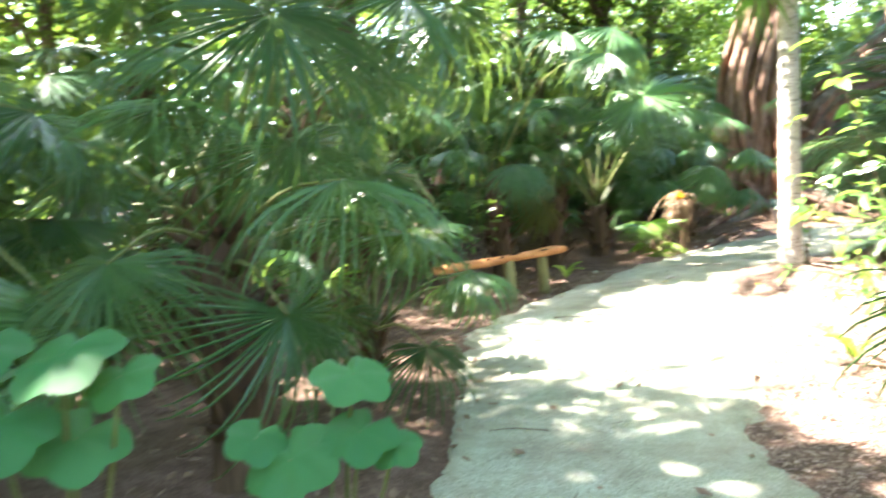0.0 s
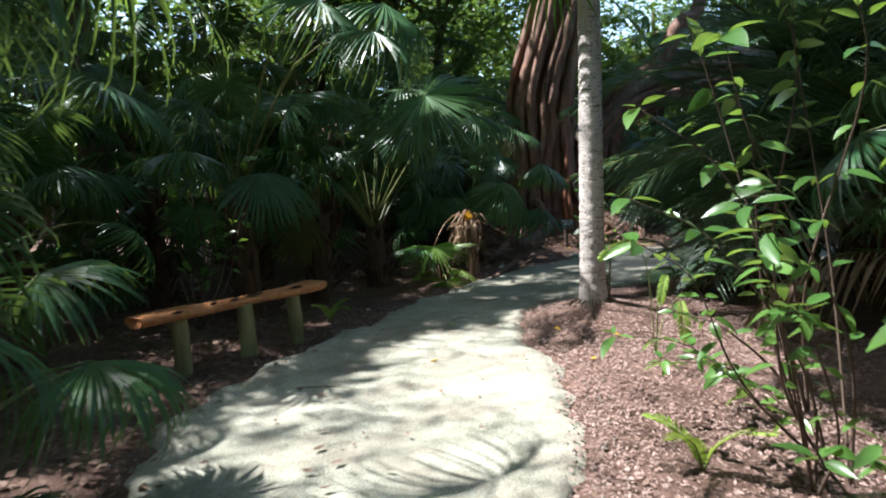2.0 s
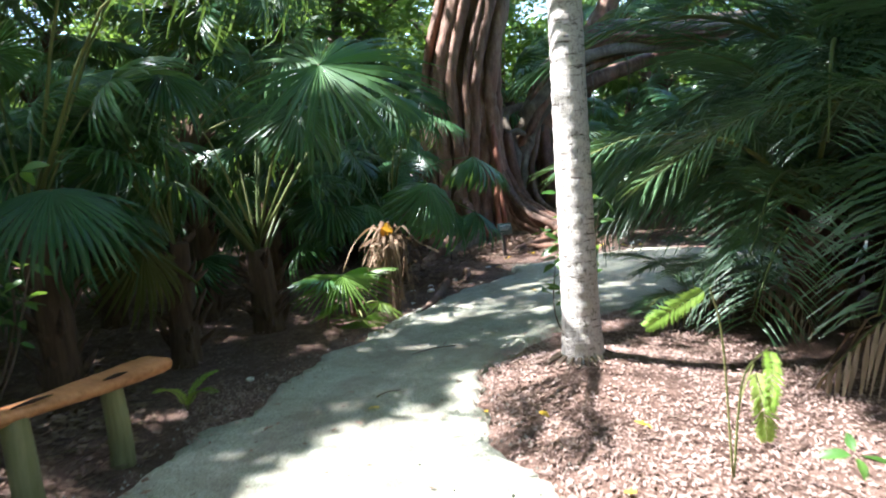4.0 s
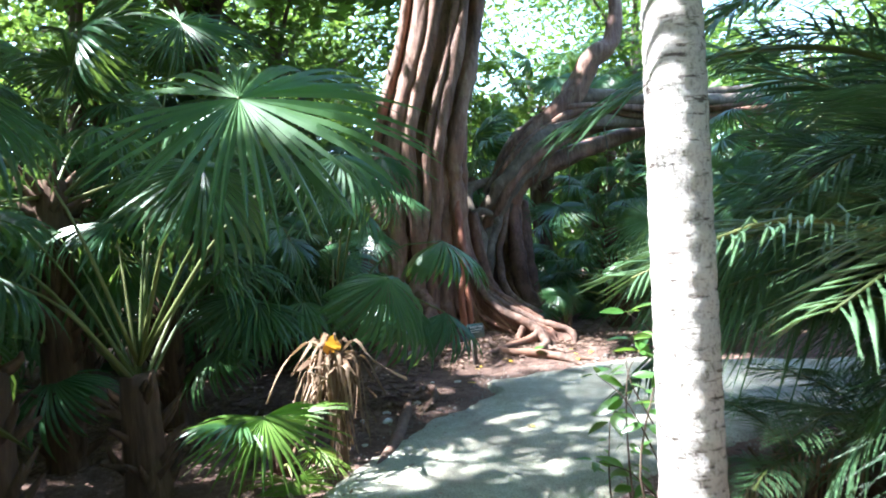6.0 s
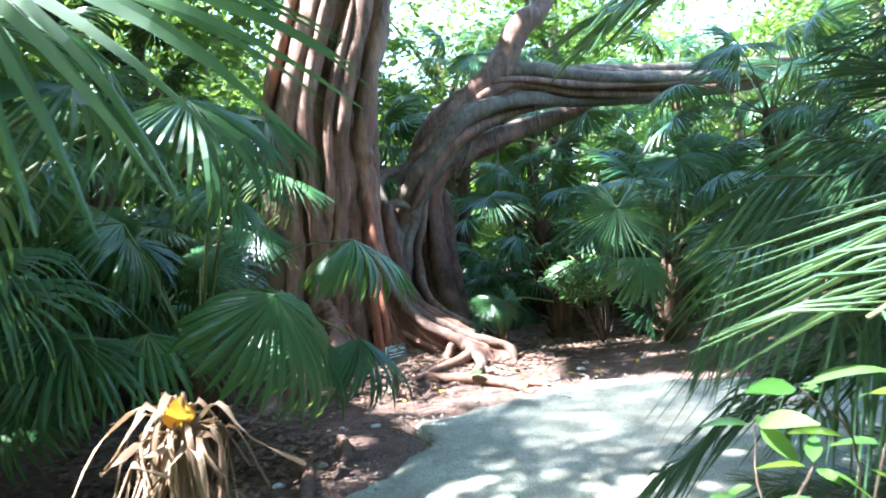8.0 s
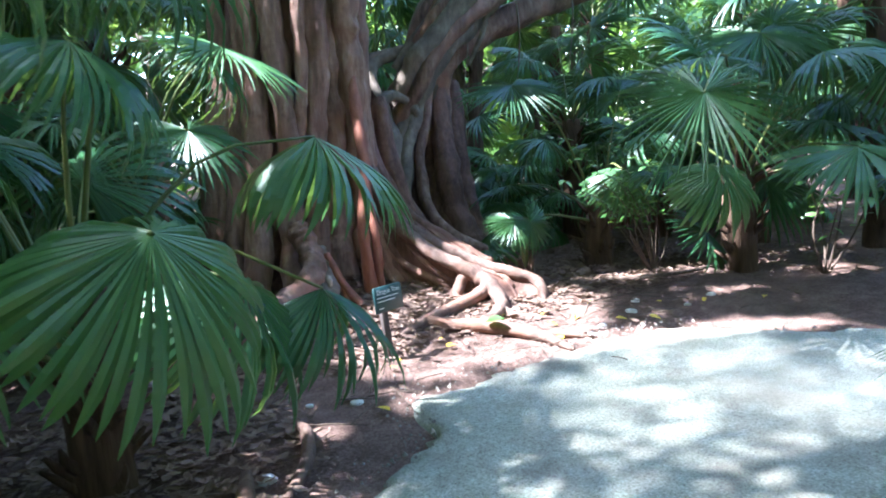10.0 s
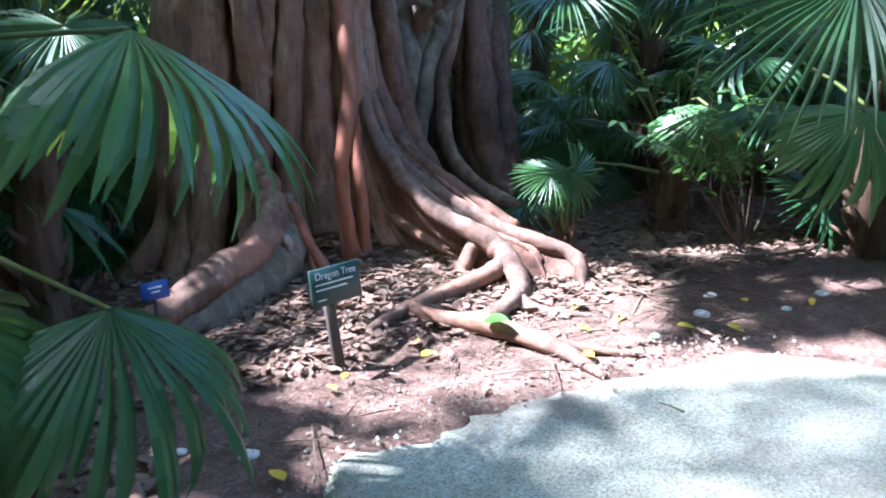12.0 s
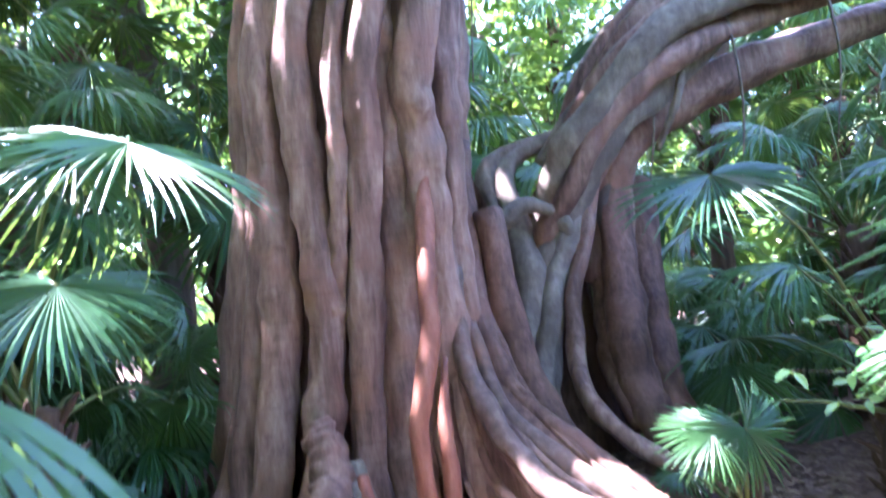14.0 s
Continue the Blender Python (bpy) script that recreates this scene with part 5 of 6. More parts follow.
hero(pc, (2.05, 8.3, 2.85), (0.6, -0.5, -0.6), 0.75, DROOP[2], (0.75, 9.35, 1.35), sag=0.5)
hero(pc, (1.33, 9.75, 0.97), (0.12, -0.35, -0.93), 0.62, OLD[0], (0.75, 9.35, 1.2), sag=0.15, label="browning hanging fan leaf")
# near palms at the start
fan_palm(-2.7, 4.3, 1.2, 12, 0.7, 40, SPLIT + DROOP, (0.7, 1.1), -20, 75, 0.12)
pd = fan_palm(-1.05, 3.5, 1.25, 12, 0.72, 44, FINE, (0.7, 1.25), -25, 75, 0.14, label="tall fan palm with long drooping split leaves")
hero(pd, (-0.66, 3.45, 1.62), (0.2, -0.35, -0.9), 0.85, FINE[0], (-1.05, 3.5, 1.3), sag=0.25)
hero(pd, (0.22, 5.5, 2.62), (0.1, -0.30, -0.95), 1.0, FINE[0], (-1.05, 3.5, 1.3), sag=0.6)
hero(pd, (-0.35, 5.0, 2.3), (0.15, -0.35, -0.9), 0.95, FINE[1], (-1.05, 3.5, 1.3), sag=0.45)
hero(pd, (-0.62, 3.15, 2.15), (0.25, -0.45, -0.85), 1.1, FINE[0], (-1.05, 3.5, 1.3), sag=0.35)
hero(pd, (-0.10, 4.35, 2.45), (0.55, -0.35, -0.75), 1.1, FINE[1], (-1.05, 3.5, 1.3), sag=0.45)
pe = fan_palm(-0.52, 4.98, 0.45, 11, 0.55, 45, SPLIT + DROOP, (0.6, 1.0), 5, 80, 0.085, label="young fan palm with thin upright stalks")
hero(pe, (-0.35, 4.75, 1.45), (0.2, -0.4, -0.9), 0.75, SPLIT[1], (-0.52, 4.98, 0.45))
hero(pe, (-0.72, 4.85, 0.55), (-0.35, -0.35, -0.85), 0.42, SPLIT[0], (-0.52, 4.98, 0.45))
hero(pe, (-0.80, 5.1, 0.75), (-0.6, -0.2, -0.75), 0.45, YOUNG[1], (-0.52, 4.98, 0.45))
pf = fan_palm(-2.3, 6.6, 1.5, 14, 0.75, 46, SPLIT + DROOP, (0.8, 1.3), -25, 75, 0.13)
fan_palm(-1.0, 8.3, 1.2, 13, 0.62, 47, DROOP, (0.7, 1.2), -20, 75, 0.11)
fan_palm(-0.2, 10.6, 1.6, 13, 0.62, 48, DROOP + FLAT, (0.8, 1.3), -20, 75, 0.11)
fan_palm(1.0, 12.2, 1.4, 13, 0.66, 49, DROOP, (0.8, 1.3), -15, 78, 0.12)
fan_palm(2.7, 12.4, 1.2, 13, 0.68, 50, DROOP + HANG, (0.8, 1.3), -10, 78, 0.12)
# palm between the withered palm and the fig
pg = fan_palm(4.05, 12.15, 0.65, 9, 0.62, 51, DROOP + HANG, (0.8, 1.2), 10, 80, 0.11, arc=(60, 250), label="fan palm with broad glossy hanging leaves beside the path")
hero(pg, (5.08, 11.97, 1.40), (0.72, -0.10, -0.48), 0.66, HANG[0], (4.05, 12.15, 0.75), sag=0.25)
hero(pg, (4.92, 11.71, 0.77), (0.55, -0.55, -0.60), 0.54, HANG[1], (4.05, 12.15, 0.6), sag=0.3)
hero(pg, (4.13, 11.12, 1.16), (0.10, -0.40, -0.92), 0.66, HANG[0], (4.05, 12.15, 0.7), sag=0.2)
hero(pg, (4.55, 11.62, 0.88), (0.25, -0.45, -0.85), 0.60, HANG[1], (4.05, 12.15, 0.6), sag=0.2)
hero(pg, (4.37, 11.63, 2.13), (0.75, -0.15, -0.45), 0.62, SPLIT[0], (4.05, 12.15, 0.75), (0.1, -0.55, 0.8), sag=0.3)
hero(pg, (4.09, 11.69, 1.77), (0.65, -0.35, -0.6), 0.55, DROOP[1], (4.05, 12.15, 0.75), sag=0.25)
ph = fan_palm(4.75, 13.9, 1.0, 12, 0.62, 52, DROOP + FLAT, (0.8, 1.2), 0, 78, 0.11, arc=(60, 300))
hero(ph, (5.28, 13.58, 2.00), (0.60, -0.58, -0.45), 0.60, STIFF[1], (4.75, 13.9, 1.1), sag=0.2)
hero(ph, (5.12, 13.42, 1.95), (0.5, -0.4, -0.75), 0.55, SPLIT[0], (4.75, 13.9, 1.1), sag=0.2)
hero(ph, (5.0, 13.55, 1.5), (0.1, -0.7, -0.6), 0.5, FLAT[1], (4.75, 13.9, 1.1), sag=0.2)

# right of the fig
fan_s = fan_palm(7.66, 13.55, 0.14, 2, 0.26, 61, FLAT + DROOP, (0.3, 0.45), 30, 75, 0.04, label="small fan palm growing between the fig's roots", group="seedling palms")
hero(fan_s, (7.60, 13.40, 0.60), (0.25, -0.25, -0.90), 0.30, FLAT[0], (7.66, 13.55, 0.12), (-0.15, -0.92, 0.32))
hero(fan_s, (7.48, 13.46, 0.60), (-0.75, -0.2, -0.3), 0.27, FLAT[1], (7.66, 13.55, 0.12), (-0.2, -0.7, 0.65))
pr = fan_palm(8.75, 13.75, 0.55, 11, 0.58, 62, DROOP + FLAT, (0.8, 1.3), 0, 78, 0.12, label="fan palm with brown fibrous trunk beyond the leaf litter")
hero(pr, (7.88, 13.85, 1.72), (-0.45, -0.65, -0.38), 0.56, STIFF[0], (8.75, 13.75, 0.6), sag=0.25)
hero(pr, (8.35, 13.05, 0.95), (-0.1, -0.45, -0.85), 0.48, HANG[0], (8.75, 13.75, 0.6), sag=0.2)
ps = fan_palm(9.3, 12.6, 0.9, 12, 0.70, 63, DROOP + FLAT, (0.9, 1.4), -5, 78, 0.12)
hero(ps, (7.10, 11.39, 1.48), (-0.55, -0.40, -0.65), 0.60, STIFF[1], (9.3, 12.6, 1.0), (-0.45, -0.62, 0.62), sag=0.5)
hero(ps, (9.5, 12.54, 1.99), (-0.55, -0.6, -0.5), 0.75, STIFF[0], (9.3, 12.6, 1.0), sag=0.1)
hero(ps, (8.0, 11.9, 1.0), (-0.2, -0.4, -0.85), 0.5, HANG[1], (9.3, 12.6, 1.0), sag=0.3)
pt = fan_palm(10.6, 13.3, 1.1, 13, 0.66, 64, DROOP, (0.9, 1.3), -10, 78, 0.13)
fan_palm(9.9, 15.2, 1.4, 13, 0.62, 65, DROOP + FLAT, (0.8, 1.3), -10, 78, 0.12)
fan_palm(11.8, 11.4, 1.2, 13, 0.66, 67, DROOP + FLAT, (0.9, 1.3), -10, 78, 0.12)
fan_palm(12.2, 14.8, 1.6, 13, 0.62, 68, DROOP, (0.9, 1.3), -10, 78, 0.12)
# palms over the right-hand bed
fan_palm(4.9, 4.6, 1.7, 13, 0.68, 71, DROOP, (0.8, 1.3), -25, 75, 0.12)
fan_palm(3.9, 2.2, 1.6, 13, 0.72, 72, SPLIT, (0.8, 1.3), -25, 75, 0.12)
pn = fan_palm(2.1, 1.6, 1.3, 9, 0.62, 73, SPLIT, (0.6, 0.9), 0, 75, 0.10, arc=(-90, 60), label="fan palm leaning over the path's start")
hero(pn, (1.62, 2.10, 0.98), (-0.75, -0.15, -0.62), 0.66, FINE[1], (2.1, 1.6, 1.3), (-0.3, -0.6, 0.75))
hero(pn, (1.78, 2.12, 1.12), (-0.35, -0.45, -0.8), 0.6, SPLIT[0], (2.1, 1.6, 1.3))
hero(pn, (1.72, 2.35, 2.10), (-0.4, 0.4, -0.75), 0.60, SPLIT[1], (2.1, 1.6, 1.3))

# taller palms that close the view behind the beds
for i, (x, y, h) in enumerate(((-1.9, 9.9, 2.3), (-0.7, 12.7, 2.7), (0.4, 14.6, 2.9), (2.1, 14.4, 2.5), (3.4, 14.6, 2.1), (-3.1, 8.2, 2.6), (-3.6, 5.4, 2.5), (-2.6, 3.0, 2.0), (1.9, 11.7, 2.0), (6.9, 5.2, 2.5), (8.8, 6.6, 2.7),
                               (5.7, 3.0, 2.6), (10.9, 12.2, 2.5), (11.6, 16.3, 2.7), (7.4, 18.0, 2.6), (5.4, 17.2, 2.4), (4.2, 15.6, 2.2), (13.2, 12.6, 2.6), (-1.2, 6.9, 2.2), (8.6, 8.2, 2.4),
                               (4.4, 3.4, 2.3), (-4.2, 11.2, 3.2), (-1.9, 15.0, 3.4), (7.0, 3.6, 3.2), (12.5, 9.8, 3.0), (13.8, 15.5, 3.3), (11.0, 18.4, 3.9), (12.7, 18.9, 4.5), (10.0, 20.4, 4.8), (13.9, 20.3, 4.2), (4.2, 17.4, 3.6), (2.6, 18.6, 4.2), (0.6, 17.2, 3.8))):
    fan_palm(x, y, h, 15, 0.72, 500 + i, DROOP + FLAT + SPLIT[:1], (0.9, 1.4), -35, 78, 0.12, label="tall fan palm with a full dark green crown", group="tall palms")

# low palms that cover the ground behind the fig and the beds
for i, (x, y) in enumerate(((9.2, 15.6), (10.1, 16.4), (9.6, 17.4), (11.0, 15.4), (11.2, 17.6), (8.6, 17.6), (12.4, 16.2), (10.4, 14.3), (12.0, 14.0), (8.2, 16.3), (9.9, 18.8), (12.8, 18.2), (3.9, 16.6), (4.9, 15.9), (3.0, 15.6), (5.2, 18.0),
                            (2.2, 16.8), (4.3, 14.6), (6.6, 17.4), (11.4, 19.4), (13.6, 17.0), (3.5, 18.4), (-0.9, 11.4), (0.9, 13.4), (1.2, 15.8))):
    fan_palm(x, y, 0.3 + 0.12 * (i % 4), 11, 0.58, 700 + i, DROOP + FAR, (0.5, 1.0), 0, 75, 0.09, label="low fan palm in the undergrowth", group="low palms")

# feather palms
fp = feather_palm(6.35, 8.15, 0.5, 13, 1.9, 81, "feather palm with arching fronds hanging towards the path", 5, 75)
for tip, l in (((4.40, 8.85, 1.15), 2.1), ((4.65, 9.0, 1.50), 1.95), ((5.1, 9.25, 1.25), 1.8), ((4.6, 8.55, 0.80), 1.9), ((5.0, 9.1, 1.8), 1.8)):
    b = np.array((0, 0, 0.55))
    d = Vector(np.array(tip) - np.array((6.35, 8.15, 0.55))) + Vector((0, 0, 0.62))
    feather_frond(fp, b, d, l, FRONDS_WEEP[int(l * 100) % 2])
feather_palm(5.75, 7.75, 1.7, 17, 2.0, 86, "tall feather palm with a full crown of arching fronds", -25, 78)
feather_palm(7.0, 8.2, 2.3, 16, 2.0, 87, "tall feather palm with a full crown of arching fronds", -25, 78)
feather_palm(5.55, 7.70, 0.85, 15, 1.7, 88, "feather palm with a fibrous brown trunk and arching fronds", 0, 74)
feather_palm(5.95, 6.75, 1.1, 17, 1.9, 89, "feather palm with arching dark green fronds", -28, 72, 2)
feather_palm(6.7, 7.5, 1.5, 16, 1.9, 90, "feather palm with arching dark green fronds", -28, 74)
feather_palm(7.4, 6.9, 2.0, 16, 2.0, 91, "tall feather palm with a full crown of arching fronds", -28, 76)
feather_palm(5.9, 6.1, 0.35, 13, 1.5, 82, "feather palm with grey-green fronds and dry lower leaves", -10, 70, 4)
feather_palm(5.6, 8.25, 0.15, 11, 0.95, 83, "low feather palm with dry straw-coloured fronds", -5, 60, 4)
feather_palm(7.6, 6.2, 0.8, 12, 1.9, 84, "feather palm with arching grey-green fronds", 0, 75)
feather_palm(5.2, 8.45, 0.05, 7, 0.75, 85, "low tuft of feather fronds at the path's edge", 5, 65)

# shrubs
shrub(3.0, 4.35, [(1.85, 3.85, 1.55), (1.98, 3.62, 1.72), (1.80, 3.30, 1.28), (2.10, 4.35, 1.25), (2.25, 4.55, 1.05), (2.3, 3.55, 1.95), (2.05, 4.0, 1.98),
                   (2.25, 4.75, 0.62), (2.55, 4.85, 0.45), (2.15, 3.55, 0.95), (2.9, 4.4, 2.2)], 0.112, 21, 91, "leggy shrub with bright green oval leaves beside the path", thick=0.008, nf=3)
shrub(2.95, 3.35, [(2.05, 3.15, 0.72), (2.15, 3.45, 0.55), (2.0, 3.0, 1.05), (2.45, 3.2, 1.5), (2.4, 3.0, 0.5), (2.3, 2.9, 1.9), (2.35, 2.75, 2.3), (2.2, 3.2, 1.4)], 0.115, 18, 92, "leggy shrub with bright green oval leaves over mulch", thick=0.007)
shrub(3.4, 5.0, [(2.75, 5.1, 0.35), (2.95, 5.35, 0.55), (3.1, 4.9, 1.2), (3.3, 5.3, 1.7), (3.0, 4.6, 2.1)], 0.115, 13, 93, "leggy shrub with green oval leaves and bare twigs")
shrub(4.05, 8.30, [(3.90, 8.25, 1.12), (3.98, 8.28, 0.95), (3.86, 8.42, 0.85), (4.15, 8.5, 0.95), (4.2, 8.2, 1.05), (4.02, 8.5, 0.65), (3.9, 8.5, 0.45), (4.1, 8.55, 0.35)], 0.105, 11, 94, "light green sapling beside the grey palm trunk", thick=0.007)
shrub(8.75, 13.15, [(7.25, 12.62, 0.98), (7.45, 12.75, 1.10), (7.75, 12.70, 1.18), (7.95, 12.75, 0.98), (8.15, 12.85, 1.22), (7.7, 12.9, 0.85), (8.3, 12.8, 0.95), (8.0, 12.6, 0.75), (7.35, 12.55, 0.88), (7.55, 12.55, 1.0), (7.85, 12.5, 1.08), (8.1, 12.55, 1.0), (7.6, 12.95, 1.25)], 0.062, 26, 95,
      "slender sapling with small pale green leaves", thick=0.006, bare=0.45, nf=1)
shrub(0.3, 9.0, [(0.6, 8.8, 1.75), (0.35, 8.7, 1.9), (0.75, 8.75, 1.55), (0.1, 8.6, 1.2), (0.5, 8.65, 1.05), (0.9, 9.0, 1.2), (0.65, 8.9, 0.8), (-0.1, 8.8, 1.6)], 0.13, 12, 96, "shady shrub with glossy oval leaves behind the bench")
shrub(9.6, 11.9, [(9.0, 11.7, 0.7), (9.3, 11.6, 0.9), (9.6, 11.5, 0.8), (9.2, 12.0, 1.0), (9.8, 11.8, 1.1)], 0.09, 12, 97, "low bush with small green leaves")


# large lobed leaves by the start
def lobed_mesh():
    n, v, f = 40, [(0, 0, 0)], []
    for i in range(n):
        a = 2 * math.pi * i / n
        r = 0.5 * (1 + 0.13 * abs(math.sin(2.5 * a)) - 0.45 * math.exp(-((a - math.pi) / 0.22) ** 2))
        v.append((math.sin(a) * r * 0.55, math.cos(a) * r * 0.55, -0.02 + 0.02 * math.cos(5 * a)))
    for i in range(n):
        a = 2 * math.pi * i / n
        r = 0.5 * (1 + 0.20 * abs(math.sin(2.5 * a)) - 0.60 * math.exp(-((a - math.pi) / 0.22) ** 2))
        v.append((math.sin(a) * r, math.cos(a) * r, -0.09 + 0.035 * math.cos(5 * a)))
    for i in range(n):
        j = (i + 1) % n
        f += [(0, 1 + i, 1 + j), (1 + i, 1 + n + i, 1 + n + j, 1 + j)]
    return Geo().add(v, f).mesh("lobed_leaf", M_LOBED)


LOBED = lobed_mesh()


def lobed_plant(x, y, spots, seed):
    rnd = random.Random(seed)
    root = thing("lobed_leaf_plant", x, y, 0.0, "plant with large soft round lobed green leaves", "plant", "lobed plants")
    for px, py, pz, s in spots:
        e = np.array((px - x, py - y, pz))
        g = Geo()
        tube(g, [(rnd.uniform(-0.05, 0.05), rnd.uniform(-0.05, 0.05), -0.05), e * 0.55 + np.array((0, 0, 0.06)), e], [0.008, 0.006, 0.004], 10, 5)
        stalk = part("leaf_stalk", g.mesh("lobed_stalk", M_STALK), root)
        part("leaf_blade", LOBED, stalk, "", frame_of(e, (rnd.uniform(-0.5, 0.5), -0.75, -0.35), (rnd.uniform(-0.3, 0.3), -0.5, 0.8), s))


lobed_plant(-0.35, 1.75, [(-0.22, 1.58, 1.02, 0.16), (-0.21, 1.55, 0.90, 0.15), (-0.36, 1.52, 0.86, 0.19), (-0.14, 1.56, 0.86, 0.11), (-0.44, 1.56, 0.9, 0.12)], 5)
lobed_plant(-0.95, 1.65, [(-0.78, 1.46, 1.14, 0.20), (-0.90, 1.40, 1.02, 0.20), (-0.80, 1.50, 0.95, 0.19), (-0.98, 1.5, 1.16, 0.18), (-0.68, 1.48, 1.08, 0.14)], 6)


# small orange bloom among the lobed leaves
bloom = thing("orange_flower", -0.36, 1.72, 0.0, "small orange-red flower on a thin green stalk", "flower")
gg = Geo()
tube(gg, [(0, 0, -0.04), (0.03, -0.02, 0.5), (0.08, -0.06, 0.955)], [0.006, 0.005, 0.003], 12, 5)
part("stalk", gg.mesh("flower_stalk", M_STALK), bloom)
for k in range(7):
    a = k * 0.9
    part("petal", oval_mesh("petal", M_BLOOM, 0.6, 0.3, 0.3), bloom, "", frame_of((0.08, -0.06, 0.955), (math.cos(a), math.sin(a), 0.45), (0, 0, 1), 0.035))


# ferns
def fern(x, y, fronds, label):
    root = thing("fern", x, y, height(x, y), label, "fern", "ferns")
    for d, l in fronds:
        rib, lv = FERN
        m = frame_of((0, 0, 0.02), d, (0, 0, 1), l)
        p = part("frond", rib, root, "", m)
        part("feather_blade", lv, p)


FERN = frond_meshes(33, 26, 0.5, 0.19, 0.020, 0.10, M_FERN)
arch = thing("fern", 3.36, 6.22, height(3.36, 6.22), "tall pale green fern with an arching frond over the mulch", "fern", "ferns")
for top, out, size in (((-0.26, -0.20, 0.84), (-0.75, 0.33, -0.42), 0.27), ((-0.10, -0.30, 0.62), (-0.5, -0.5, -0.6), 0.24), ((0.33, 0.20, 0.36), (-0.02, -0.22, -0.9), 0.36)):
    gg = Geo()
    tube(gg, [(0, 0, -0.03), (top[0] * 0.35, top[1] * 0.35, top[2] * 0.7), top], [0.005, 0.004, 0.003], 10, 5)
    stem = part("frond", gg.mesh("fern_stem", M_STALK), arch)
    part("feather_blade", FERN[1], stem, "", frame_of(top, out, (-0.55, -0.75, 0.3), size))
fern(2.55, 4.55, [((-0.5, -0.3, 0.6), 0.4), ((0.3, -0.5, 0.6), 0.4), ((-0.3, 0.5, 0.6), 0.35)], "small pale green fern under the shrub")
fern(1.45, 8.75, [((0.3, -0.5, 0.4), 0.35), ((-0.3, -0.4, 0.5), 0.35), ((0.4, 0.2, 0.5), 0.3)], "small fern behind the bench")


# ---- woods around ----
rnd = random.Random(77)
spots = []
tries = 0
while len(spots) < 46 and tries < 4000:
    tries += 1
    a, q = rnd.uniform(0, 2 * math.pi), rnd.uniform(7, 19)
    x, y = 4.0 + math.cos(a) * q, 7.0 + math.sin(a) * q
    if off_path(x, y) < 1.8 or math.hypot(x - 6.8, y - 14.8) < 2.6 or min([9] + [math.hypot(x - u, y - w) for u, w in spots]) < 1.5 or math.hypot(x, y) < 3:
        continue
    if -3 < x < 12.5 and -1 < y < 15.5:
        continue
    spots.append((x, y))
for i, (x, y) in enumerate(spots):
    fan_palm(x, y, rnd.uniform(0.9, 3.2), 12, rnd.uniform(0.65, 0.85), 200 + i, FAR, (0.8, 1.4), -30, 78, 0.13, label="fan palm in the shade of the woods", group="woodland palms")
protos = [tree(-6.5, 13.0, 8.5, 2.6, 301, 7000, "broad-leaved tree with a dense green crown"), tree(14.0, 19.0, 9.5, 3.0, 302, 8000, "tall broad-leaved tree behind the palms"),
          tree(9.5, 21.0, 7.0, 2.4, 303, 7000, "broad-leaved tree with light green leaves")]
for i, (x, y, s) in enumerate(((-2.5, 17.5, 0), (2.5, 20.0, 1), (5.5, 19.5, 2), (17.5, 14.0, 1), (12.5, 20.5, 2), (17.0, 9.0, 0), (11.0, 2.0, 1), (7.0, -2.0, 0), (-4.0, -4.0, 1), (2.0, -9.0, 2), (-9.0, 4.0, 2),
                               (-12.0, 9.5, 1), (14.5, 4.0, 2), (0.0, 23.5, 0), (7.5, 24.5, 1), (20.0, 18.0, 2))):
    copy_thing(protos[s], Matrix.Translation((x, y, 0)) @ Matrix.Rotation(i * 1.3, 4, "Z"))


def far_woods():
    rn = np.random.default_rng(9)
    n = 80000
    a = rn.uniform(0, 2 * math.pi, n)
    q = rn.uniform(22, 34, n)
    clump = 4.2 + 2.6 * np.sin(a * 9 + 1) + 2.0 * np.sin(a * 23 + 2)
    clump = np.where((a > 0.55) & (a < 1.15), clump * 0.6 - 1.6, clump)
    z = rn.uniform(0, 1, n) ** 1.1 * (clump + 5.5)
    pos = np.stack([4 + np.cos(a) * q, 7 + np.sin(a) * q, z], 1)
    tagged(new("far_woods", cloud_mesh("far_woods", M_CANOPY, pos, rn.uniform(0.2, 0.5, n), rn)), "dense green undergrowth and far woods", "woods", kind="stuff")


far_woods()


